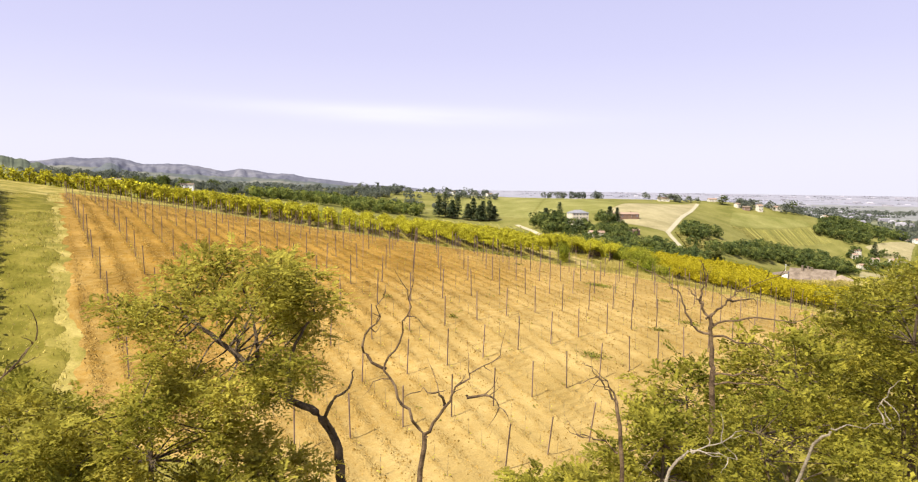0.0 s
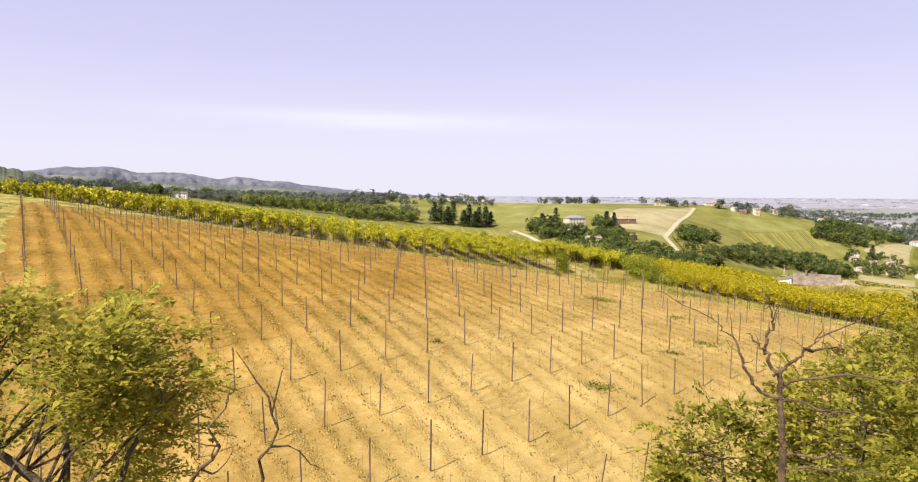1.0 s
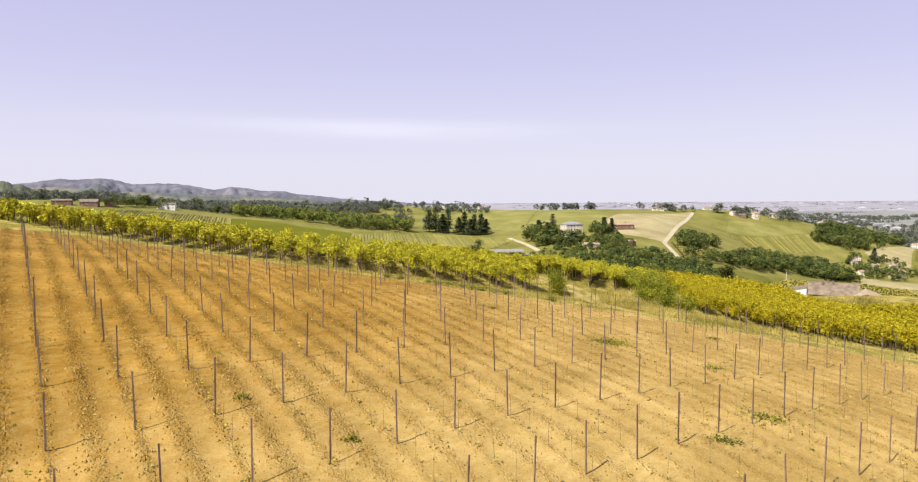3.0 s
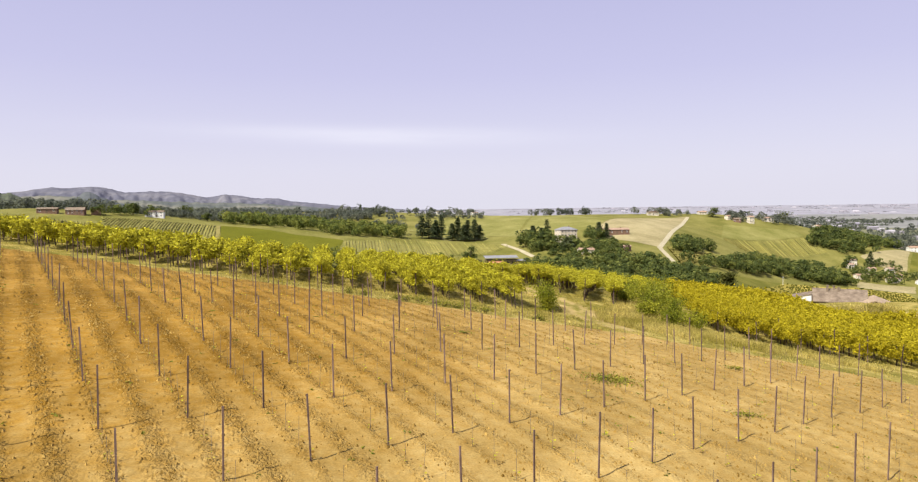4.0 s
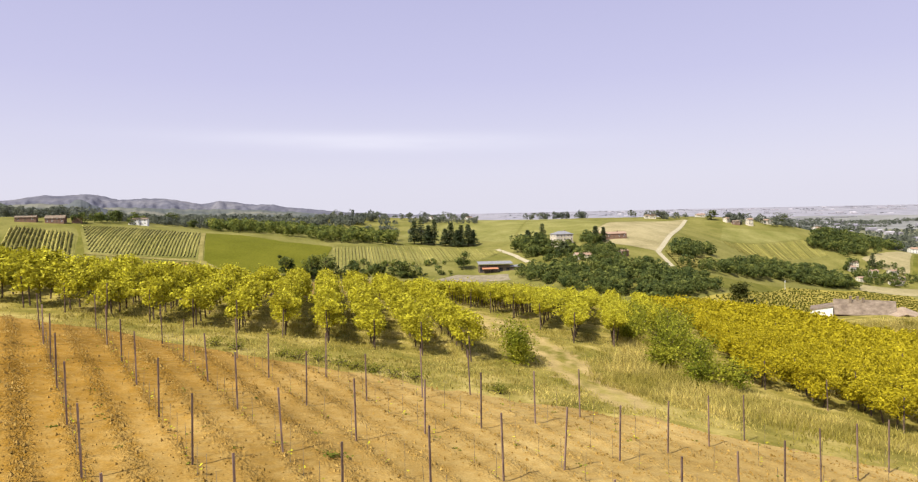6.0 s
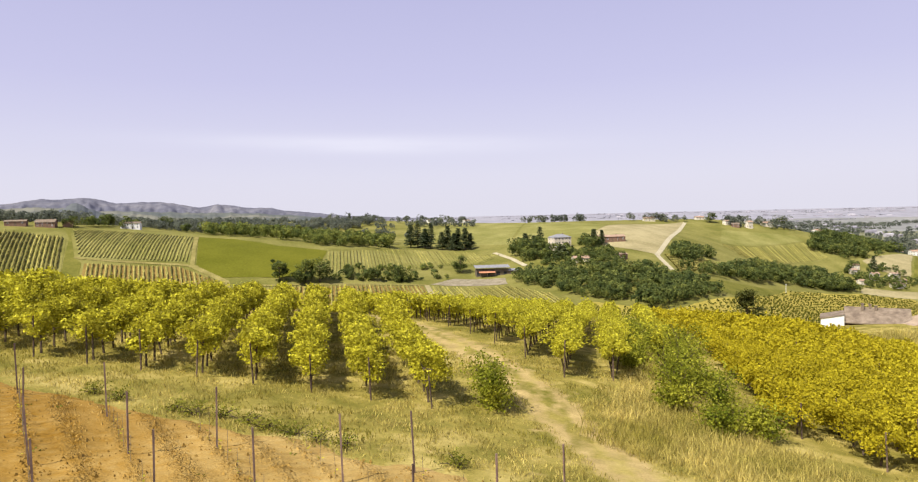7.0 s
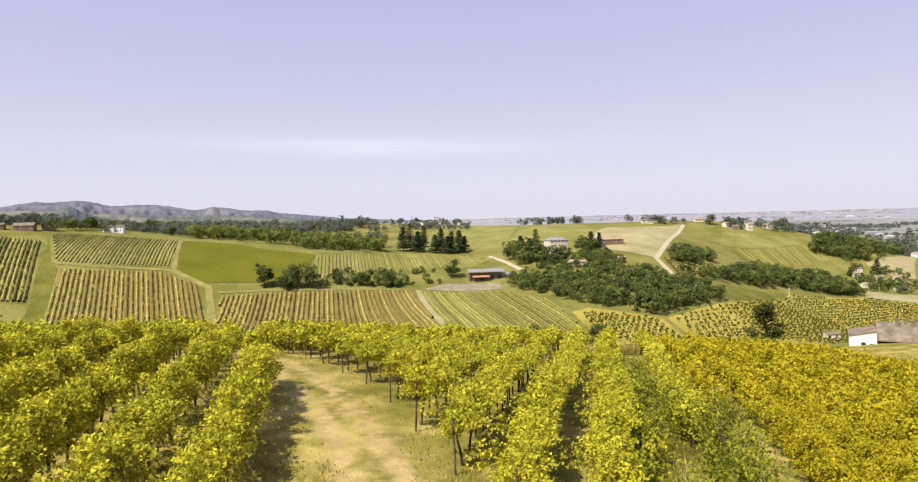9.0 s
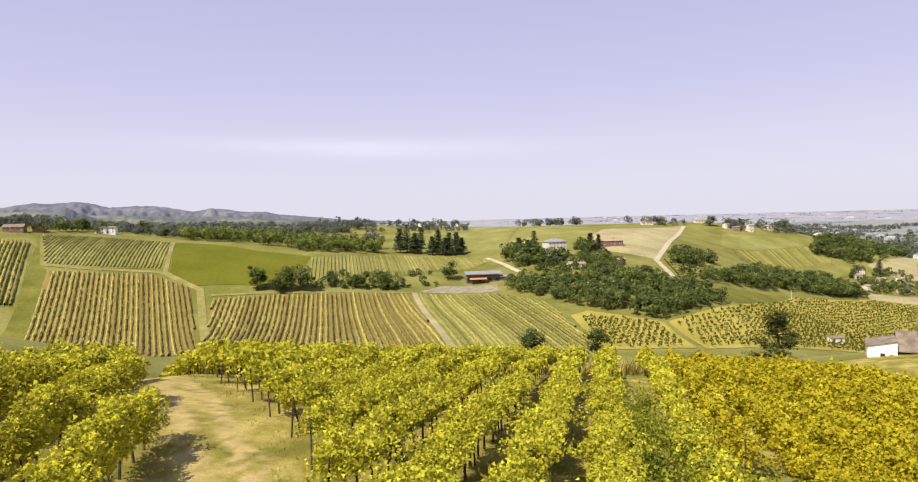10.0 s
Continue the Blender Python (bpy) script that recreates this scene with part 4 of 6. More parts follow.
def crown_tree(rng, foot, trunk, crown, radius, squash, n, size, mat, clumps=26, r=0.14, bark=M_BARK, name="tree", label="", category="tree", group="", flat=0.5, spray=0.36, slim=0.55, layer=0.6):
    """A tree at foot: trunk line, limbs to the clumps, and a crown of clumps round its own centre."""
    e = thing(name, label, category, foot, 0, group)
    f0 = Vector(foot)
    line = bent([Vector(p) - f0 for p in trunk], 4)
    m = len(line)
    parts = [tube(line, [r * (1.2 - 0.85 * i / (m - 1)) for i in range(m)], 8)]
    pts, centres = crown_centres(rng, n, clumps, radius, radius * spray, squash, layer)
    mid = np.array(crown) - np.array(foot)
    limbs = []
    for c in centres[::2]:
        end = Vector(c + mid)
        a = line[int(rng.integers(m // 2, m))]
        q = a.lerp(end, 0.5) + Vector(rng.normal(0, radius * 0.08, 3))
        limbs.append(tube(bent([a, q, end], 3), [r * 0.42 * (1 - 0.13 * i) for i in range(7)], 5))
    v, f = join(parts)
    piece("trunk", mesh_from("trunk", v, f, bark), e)
    v, f = join(limbs)
    piece("limb", mesh_from("limb", v, f, bark), e)
    piece("crown", quads_mesh("crown", leaves(rng, pts + mid, size, flat, slim), mat), e)
    return e


def acacia(rng, x, y, cz, radius, squash, sprays, loose, leaf, trunk=None, clumps=40, branches=(), label="leafy acacia tree at the edge of the tilled field", r=0.10, leafage=M_ACACIA):
    """Feathery tree: trunk, limbs to flat clumps, and pinnate sprays over each clump."""
    z, cz = gz(x, y), cz + HEDGE_RAISE
    line = [(a, b, c + HEDGE_RAISE) for a, b, c in trunk] if trunk else [(x, y, z - 0.4), (x + rng.normal(0, 0.2), y, (z + cz) / 2 - 0.5), (x + rng.normal(0, 0.3), y, cz + 0.3 * radius)]
    foot = Vector((line[0][0], line[0][1], gz(line[0][0], line[0][1])))
    e = thing("acacia_tree", label, "tree", foot, 0, "acacia hedge")
    stem = bent([Vector(p) - foot for p in line], 4, 0.02, rng)
    m = len(stem)
    v, f = tube(stem, [r * (1.2 - 0.85 * i / (m - 1)) for i in range(m)], 8)
    piece("trunk", mesh_from("trunk", v, f, M_BARK), e)
    for b in branches:
        ln = bent([Vector(p) - foot + Vector((0, 0, HEDGE_RAISE)) for p in b], 4, 0.02, rng)
        v, f = tube(ln, [r * 0.5 * (1 - 0.75 * i / (len(ln) - 1)) for i in range(len(ln))], 6)
        piece("limb", mesh_from("limb", v, f, M_BARK), e)
    mid = np.array([x, y, cz]) - np.array(foot)
    d = rng.normal(size=(clumps, 3))
    d /= np.linalg.norm(d, axis=1, keepdims=True)
    c = d * (radius * rng.uniform(0.35, 1.0, (clumps, 1)) ** 0.6) * np.array([1, 1, squash]) + mid
    limbs = []
    for q in c[::2]:
        a = min(stem[m // 2:], key=lambda s: (s - Vector(q)).length + rng.uniform(0, 0.6))
        h = a.lerp(Vector(q), 0.5) + Vector(rng.normal(0, radius * 0.07, 3)) + Vector((0, 0, 0.1))
        limbs.append(tube(bent([a, h, q], 3), [r * 0.24 * (1 - 0.12 * i) for i in range(7)], 4))
    v, f = join(limbs)
    piece("limb", mesh_from("limb", v, f, M_BARK), e)
    k = rng.integers(0, clumps, sprays)
    out = rng.normal(size=(sprays, 3)) * np.array([1, 1, 0.45]) + d[k] * 0.7
    out /= np.linalg.norm(out, axis=1, keepdims=True)
    spread = radius * 0.24
    base = c[k] + out * spread * rng.uniform(0.1, 0.8, (sprays, 1))
    crown = [fronds(rng, base, out + np.array([0, 0, 0.15]), leaf * 4.0, 7, leaf)]
    k = rng.integers(0, clumps, loose)
    p = rng.normal(size=(loose, 3))
    p /= np.linalg.norm(p, axis=1, keepdims=True)
    crown.append(leaves(rng, c[k] + p * spread * 1.15 * np.array([1, 1, 0.6]) * rng.uniform(0.2, 1.0, (loose, 1)), leaf * 1.15, 0.9, 0.5))
    piece("crown", quads_mesh("crown", np.concatenate(crown), leafage), e)


HEDGE_RAISE = 0.33        # how far the hedge's crowns and limbs stand over their first heights


def build_hedge():
    rng = np.random.default_rng(21)
    # the leaning one, with its trunk in view
    acacia(rng, -1.3, 16.6, 5.15, 2.35, 0.82, 1500, 10500, 0.095, [(1.3, 16.4, -6.0), (1.25, 16.4, 1.0), (1.1, 16.5, 2.2), (1.0, 16.5, 3.0), (0.6, 16.5, 3.6), (0.0, 16.5, 3.9), (-0.6, 16.5, 4.4), (-1.1, 16.5, 4.8), (-1.7, 16.5, 5.3), (-2.2, 16.5, 5.6)], 80,
           ([(0.1, 16.5, 3.9), (-0.7, 16.3, 4.0), (-1.2, 16.1, 3.9), (-1.8, 15.9, 3.7)], [(0.1, 16.5, 4.0), (0.0, 16.6, 4.6), (0.3, 16.7, 5.3), (0.5, 16.8, 5.6), (0.4, 16.8, 5.9)],
            [(1.0, 16.5, 3.0), (0.9, 16.2, 3.8), (1.4, 16.0, 4.3), (1.5, 15.9, 4.7)], [(-0.6, 16.5, 4.4), (-0.8, 16.9, 5.4), (-1.2, 17.2, 6.2)]),
           label="leaning acacia tree with a dark forked trunk")
    acacia(rng, -2.5, 15.6, 3.2, 2.1, 0.6, 1050, 7200, 0.095, None, 60)
    acacia(rng, -0.2, 15.6, 2.5, 1.35, 0.75, 480, 3400, 0.095, None, 36)
    acacia(rng, -5.4, 15.8, 3.0, 2.0, 0.7, 1000, 7000, 0.098, None, 60)
    acacia(rng, -11.5, 17.5, 2.0, 2.6, 0.8, 250, 1500, 0.15)
    acacia(rng, -3.6, 13.6, 1.8, 1.9, 0.7, 480, 3200, 0.12, None, 45)
    # the long thicket
    for x, y, cz, radius in ((12.6, 29.6, -0.6, 2.6), (15.8, 28.2, 0.4, 2.9), (20.6, 35.6, -0.9, 3.0), (25.0, 40.5, -1.3, 3.1), (29.4, 44.8, -1.2, 3.1), (33.2, 45.6, 1.5, 3.1), (18.4, 24.6, 0.8, 3.2),
                             (23.4, 31.0, 0.6, 3.4), (28.5, 36.5, 0.2, 3.4), (13.6, 22.6, 0.2, 2.7), (34.0, 48.5, -1.5, 3.2), (33.0, 41.0, 0.0, 3.4), (15.2, 18.2, 0.9, 2.7),
                             (20.5, 19.5, 1.6, 3.0), (8.7, 19.6, 1.2, 2.0), (5.8, 17.8, 0.4, 1.8), (39.0, 53.0, -2.2, 3.2), (38.0, 46.0, -0.5, 3.4), (17.2, 23.4, 4.2, 2.3), (20.6, 27.5, 3.4, 2.6)):
        near = math.hypot(x - 5, y - 5) < 24
        acacia(rng, x, y, cz, radius, 0.85, 560 if near else 230, 4400 if near else 2300, 0.125 if near else 0.21, None, 70, label="dark green acacia in the thicket along the field", leafage=M_THICKET)


def dead_tree(foot, trunk, branches, seed, r=0.09, twig=0.012, wood=None, label="bare dead tree with forked grey-brown branches"):
    """A bare tree from its trunk line and the lines of its branches."""
    wood = wood or M_DEADWOOD
    rng = np.random.default_rng(seed)
    e = thing("dead_tree", label, "tree", foot, 0, "dead trees in the hedge")
    f0 = Vector(foot) - Vector((0, 0, HEDGE_RAISE))
    line = bent([Vector(p) - f0 for p in trunk], 4, 0.015, rng)
    v, f = tube(line, [r * (1.25 - 0.6 * i / (len(line) - 1)) for i in range(len(line))], 8)
    piece("trunk", mesh_from("trunk", v, f, wood), e)
    for b in branches:
        ln = bent([Vector(p) - f0 for p in b], 4, 0.03, rng)
        m = len(ln)
        parts = [tube(ln, [r * 0.5 * (1 - 0.8 * i / (m - 1)) for i in range(m)], 6)]
        for i in range(m // 3, m):
            if rng.uniform() < 0.5:
                d = (ln[min(i + 1, m - 1)] - ln[i - 1]).normalized()
                tp, tr = limb(rng, ln[i], d + Vector(rng.normal(0, 0.8, 3)), rng.uniform(0.2, 0.7), twig, 4, 0.3)
                parts.append(tube(tp, tr, 4))
        v, f = join(parts)
        piece("branch", mesh_from("branch", v, f, wood), e)


build_hedge()
dead_tree((10.6, 21.4, gz(10.6, 21.4)), [(10.6, 21.4, -6), (10.6, 21.4, 0), (10.5, 21.3, 2.8), (10.5, 21.3, 3.5), (10.4, 21.3, 4.3), (10.4, 21.3, 4.9)],
          [[(10.3, 21.3, 4.8), (10.1, 21.3, 5.2), (10.1, 21.3, 5.5), (10.2, 21.3, 5.8), (10.1, 21.2, 6.1), (10.0, 21.2, 6.4)], [(10.1, 21.3, 5.2), (9.9, 21.3, 5.4), (9.7, 21.3, 5.6)],
           [(10.3, 21.3, 4.3), (9.9, 21.4, 4.6), (9.7, 21.4, 5.0), (9.6, 21.5, 5.4), (9.3, 21.6, 5.7), (8.4, 21.7, 6.2)], [(10.3, 21.3, 4.8), (10.6, 21.2, 5.1), (10.8, 21.2, 5.3), (10.9, 21.1, 5.5), (11.3, 21.1, 5.7), (12.2, 21.0, 6.1)],
           [(10.8, 21.2, 5.3), (11.2, 21.3, 5.3), (11.6, 21.4, 5.3)], [(10.4, 21.3, 4.6), (10.7, 21.2, 4.7), (11.5, 21.0, 4.9), (12.2, 20.9, 4.8), (13.0, 20.8, 5.0)],
           [(10.4, 21.3, 4.3), (11.0, 21.1, 4.2), (11.4, 21.0, 4.2), (12.0, 20.9, 3.9)], [(10.5, 21.3, 3.2), (10.8, 21.0, 3.3), (11.3, 20.8, 3.4), (11.7, 20.7, 3.3)], [(10.5, 21.3, 2.9), (11.0, 20.9, 3.1), (12.0, 20.6, 3.1)]], 3, 0.078)
dead_tree((7.0, 14.5, gz(7.0, 14.5)), [(7.0, 14.5, -6.5), (7.0, 14.5, 1.0), (7.2, 14.5, 3.2), (7.6, 14.5, 3.8)],
          [[(7.6, 14.5, 3.8), (8.0, 14.5, 3.9), (8.5, 14.5, 4.1)], [(7.6, 14.5, 3.8), (8.0, 14.4, 3.8), (8.4, 14.4, 3.7)]], 15, 0.035, wood=M_GREYWOOD, label="bleached bare branches among the green hedge")
dead_tree((9.6, 15.5, gz(9.6, 15.5)), [(9.6, 15.5, -6.5), (9.6, 15.3, 1.0), (9.8, 14.8, 3.6), (10.0, 14.5, 4.2)],
          [[(10.0, 14.5, 4.2), (10.4, 14.5, 4.3), (11.0, 14.5, 4.4)], [(10.9, 14.5, 4.4), (10.8, 14.5, 4.7), (11.0, 14.5, 4.9)]], 16, 0.032, wood=M_GREYWOOD, label="bleached bare branches among the green hedge")
dead_tree((2.9, 14.0, gz(2.9, 14.0)), [(2.9, 14.0, -6.5), (2.95, 14.0, 0), (2.95, 14.0, 2.6), (3.05, 14.0, 4.2)],
          [[(3.05, 14.0, 4.2), (2.7, 14.0, 4.7), (2.35, 14.1, 5.2), (2.6, 14.1, 5.7), (2.75, 14.1, 6.3), (2.85, 14.1, 6.8)], [(2.35, 14.1, 5.2), (2.0, 14.2, 5.5), (2.2, 14.2, 6.0), (2.35, 14.2, 6.5)],
           [(3.05, 14.0, 4.2), (3.4, 13.9, 4.7), (3.7, 13.8, 5.2), (4.3, 13.7, 5.6)], [(3.4, 13.9, 4.7), (3.25, 13.8, 4.95), (3.0, 13.7, 5.0)], [(3.7, 13.8, 4.9), (4.1, 13.8, 4.9), (4.35, 13.8, 4.7)]], 8, 0.06)
dead_tree((6.7, 15.7, gz(6.7, 15.7)), [(6.7, 15.7, -6.5), (6.7, 15.7, 0.5), (6.75, 15.7, 3.0), (6.6, 15.7, 4.2)],
          [[(6.6, 15.7, 4.2), (6.4, 15.7, 4.5), (6.1, 15.6, 4.9), (5.9, 15.6, 5.0)], [(6.7, 15.7, 3.2), (6.3, 15.6, 3.5), (5.9, 15.5, 3.6)], [(6.6, 15.7, 4.2), (6.45, 15.7, 4.6), (6.2, 15.7, 4.7)]], 9, 0.05)
dead_tree((-3.2, 12.5, gz(-3.2, 12.5)), [(-3.2, 12.5, -6.5), (-3.3, 12.5, 0), (-3.25, 12.5, 4.6)],
          [[(-3.25, 12.5, 4.6), (-3.2, 12.5, 5.2), (-2.8, 12.6, 5.7), (-2.5, 12.6, 6.0)], [(-3.2, 12.5, 5.0), (-3.5, 12.4, 5.6), (-3.55, 12.4, 5.9)]], 10, 0.045)
dead_tree((-5.2, 12.9, gz(-5.2, 12.9)), [(-5.2, 12.9, -6.5), (-5.2, 12.9, 0), (-5.0, 12.9, 5.0)],
          [[(-5.0, 12.9, 5.0), (-4.75, 12.9, 5.6), (-4.6, 12.9, 6.2)], [(-5.0, 12.9, 5.0), (-4.5, 12.8, 5.3), (-4.1, 12.8, 5.4)]], 12, 0.045)


# ---- shrubs and grass near by ----
def shrub(rng, x, y, h, radius, n, size, mat, name="shrub", label="", group="", upright=0.0):
    e = thing(name, label, "shrub", (x, y, gz(x, y)), rng.uniform(0, 360), group)
    stems = []
    pts = []
    for i in range(9):
        a = rng.uniform(0, 6.28)
        out = radius * rng.uniform(0.2, 0.9)
        top = Vector((math.cos(a) * out, math.sin(a) * out, h * rng.uniform(0.6, 1.0)))
        ln = bent([(0, 0, -0.1), top * 0.5 + Vector((0, 0, 0.15 * h)), top], 3)
        stems.append(tube(ln, [0.03 * (1 - 0.12 * k) for k in range(len(ln))], 5))
        k = n // 9
        t = rng.uniform(0.25, 1.05, k)[:, None]
        c = np.array(top)[None] * t + rng.normal(0, radius * 0.22, (k, 3)) * np.array([1, 1, 0.8 + upright])
        c[:, 2] = np.abs(c[:, 2]) + 0.05
        pts.append(c)
    v, f = join(stems)
    piece("stem", mesh_from("stem", v, f, M_BARK), e)
    piece("foliage", quads_mesh("foliage", leaves(rng, np.concatenate(pts), size, 0.4, 0.6), mat), e)


def blades(rng, X, Y, h, width, lift=0.0):
    n = len(X)
    a = rng.uniform(0, 6.28, n)
    lean = rng.normal(0, 0.35, (n, 2)) * h[:, None]
    base = np.stack([X, Y, ground(X, Y) + lift - 0.03], 1)
    side = np.stack([np.cos(a), np.sin(a), np.zeros(n)], 1) * (width * rng.uniform(0.6, 1.4, n))[:, None]
    mid = base + np.stack([lean[:, 0] * 0.4, lean[:, 1] * 0.4, h * 0.55], 1)
    tip = base + np.stack([lean[:, 0], lean[:, 1], h], 1)
    return np.stack([base, mid + side, tip, mid - side], 1)


TALL_GRASS = [(18.5, 82), (22, 79), (28, 75), (36, 73), (36, 76), (30, 80), (26, 88), (27, 97), (29, 106), (25.5, 106), (24, 95), (20.5, 88)]


def build_near_green():
    rng = np.random.default_rng(51)
    shrub(rng, 15.3, 85.2, 2.1, 1.6, 3600, 0.14, M_SHRUB, label="bushy green sapling on the grass by the track", upright=0.4)
    for x, y, h, r in ((25.4, 90.6, 1.9, 1.4), (26.9, 88.4, 1.8, 1.4), (26.2, 93.4, 2.3, 1.5), (27.4, 95.6, 2.5, 1.5), (28.4, 98.4, 3.0, 1.4), (29.0, 101.4, 3.0, 1.2), (26.2, 102.6, 1.9, 1.2), (24.6, 96.6, 1.3, 1.2), (28.0, 85.6, 1.4, 1.2), (26.0, 85.4, 1.2, 1.2), (27.6, 92.6, 1.6, 1.3), (27.4, 95.2, 1.8, 1.3), (28.6, 104.5, 2.2, 1.3), (27.0, 106.0, 2.0, 1.4), (29.6, 108.5, 2.2, 1.4), (28.4, 111.0, 2.0, 1.3), (24.6, 88.2, 1.0, 1.1), (27.6, 113.2, 1.5, 1.2), (29.8, 115.0, 1.8, 1.3), (28.6, 117.6, 1.6, 1.3), (30.6, 120.0, 1.8, 1.3), (29.4, 122.6, 1.5, 1.2), (30.0, 105.6, 1.6, 1.3), (31.0, 111.6, 1.7, 1.3), (25.6, 99.4, 1.4, 1.2), (26.4, 105.0, 1.5, 1.2)):
        shrub(rng, x, y, h * 1.1, r * 1.15, 1600, 0.15, M_SHRUB, label="overgrown green shrub in the strip between vineyards", group="shrubs of the overgrown strip")
    for x, y in ((-1.0, 81.2), (0.2, 80.6), (2.6, 79.9), (3.6, 79.6), (4.6, 79.5), (5.6, 79.2), (6.6, 78.7), (7.6, 78.4), (8.6, 77.9), (9.6, 77.6), (13.5, 76.8)):
        shrub(rng, x, y, 0.32, 0.75, 300, 0.085, M_WEED, name="weed_clump", label="low green weeds at the edge of the soil", group="weeds at the field edge")
    # grass over the near slopes
    n = 120000
    X, Y = rng.uniform(-45, 46, n), rng.uniform(66, 128, n)
    clump = fbm(X * 0.9, Y * 0.9, 61)
    d = inside(FIELD, X, Y)
    keep = (d < 0.4) & (line_distance(TRACK, X, Y) > 1.2 + 1.2 * (clump - 0.4)) & (clump + rng.uniform(-0.25, 0.25, n) > 0.48)
    X, Y, clump = X[keep], Y[keep], clump[keep]
    h = 0.08 + 0.34 * np.clip(clump - 0.35, 0, 1) * rng.uniform(0.5, 1.3, len(X))
    near = blades(rng, X, Y, h, 0.022)
    n = 64000
    X, Y = rng.uniform(17, 37, n), rng.uniform(72, 107, n)
    X, Y = (lambda k: (X[k], Y[k]))(inside(TALL_GRASS, X, Y) + (fbm(X, Y, 66) - 0.5) * 2.5 > 0)
    tall = blades(rng, X, Y, rng.uniform(0.2, 0.62, len(X)), 0.013)
    n = 60000
    X, Y = rng.uniform(-14, 25, n), rng.uniform(75, 96, n)
    tuft = fbm(X * 1.6, Y * 1.6, 67)
    keep = (inside(FIELD, X, Y) < 0.6) & (line_distance(TRACK, X, Y) > 1.0) & (tuft + rng.uniform(-0.15, 0.15, n) > 0.46)
    X, Y, tuft = X[keep], Y[keep], tuft[keep]
    verge = blades(rng, X, Y, 0.10 + 0.5 * np.clip(tuft - 0.4, 0, 1) * rng.uniform(0.5, 1.4, len(X)), 0.016)
    n = 16000
    X, Y = rng.uniform(18, 96, n), rng.uniform(152.5, 160, n)
    Y = Y + 0.1 * (X - 40)
    fringe = blades(rng, X, Y, rng.uniform(1.3, 2.9, n), 0.06)
    n = 22000
    X, Y = rng.uniform(-34, -4, n), rng.uniform(20, 72, n)
    keep = inside(FIELD, X, Y) < 0.3
    lane = blades(rng, X[keep], Y[keep], rng.uniform(0.08, 0.3, keep.sum()), 0.03)
    tagged(new("grass", quads_mesh("grass", np.concatenate([near, tall, verge, fringe, lane]), M_BLADE)), "dry yellow-green grass on the slopes", "grass", kind="stuff")
    # creeping weeds in the tilled soil
    pts = []
    for x, y, r, k in ((14.8, 60.2, 1.0, 500), (19.5, 50.5, 0.8, 260), (11.0, 41.5, 0.7, 240), (20.0, 57.5, 0.5, 120), (23.0, 66.0, 0.5, 120), (8.0, 66.5, 0.3, 60), (16.5, 47.5, 0.5, 150), (-2.0, 46.0, 0.25, 50), (2.4, 44.1, 0.25, 60)):
        q = rng.normal(0, 0.45, (k, 2)) * r * np.array([1.6, 0.8]) + np.array([x, y])
        pts.append(np.column_stack([q, ground(q[:, 0], q[:, 1]) + soil_height(q[:, 0], q[:, 1]) + 0.06 + rng.uniform(0, 0.12, k)]))
    n = 420
    q = np.column_stack([rng.uniform(-20, 44, n), rng.uniform(32, 80, n)])
    q = q[inside(FIELD, q[:, 0], q[:, 1]) > 0.5]
    q = np.repeat(q, 5, 0) + rng.normal(0, 0.07, (len(q) * 5, 2))
    pts.append(np.column_stack([q, ground(q[:, 0], q[:, 1]) + soil_height(q[:, 0], q[:, 1]) + 0.05]))
    tagged(new("soil_weeds", quads_mesh("soil_weeds", leaves(rng, np.concatenate(pts), 0.11, 1.0, 0.6), M_WEED)), "small green weeds creeping over the soil", "weeds", kind="stuff")


build_near_green()


# ---- far trees ----
def wood(name, label, spots, mat, seed, leaf=1.2, per=220):
    """Far wood: many puffy crowns of leaf clumps in one object."""
    rng = np.random.default_rng(seed)
    out = []
    for x, y, h, r in spots:
        pts, nrm = lobed_crown(rng, per, r, h * 0.46)
        out.append(shell(rng, pts + np.array([x, y, float(land(x, y)) + h * 0.5]), nrm, leaf * (h / 11) ** 0.7))
    tagged(new(name, quads_mesh(name, np.concatenate(out), mat)), label, "woods", kind="stuff")


def scatter(rng, poly, n, h=(7, 13), r=0.50):
    xs, ys = [p[0] for p in poly], [p[1] for p in poly]
    res = []
    while len(res) < n:
        x, y = rng.uniform(min(xs), max(xs)), rng.uniform(min(ys), max(ys))
        if inside(poly, np.array([x]), np.array([y]))[0] > 0:
            hh = rng.uniform(*h)
            res.append((x, y, hh, hh * r * rng.uniform(0.8, 1.2)))
    return res


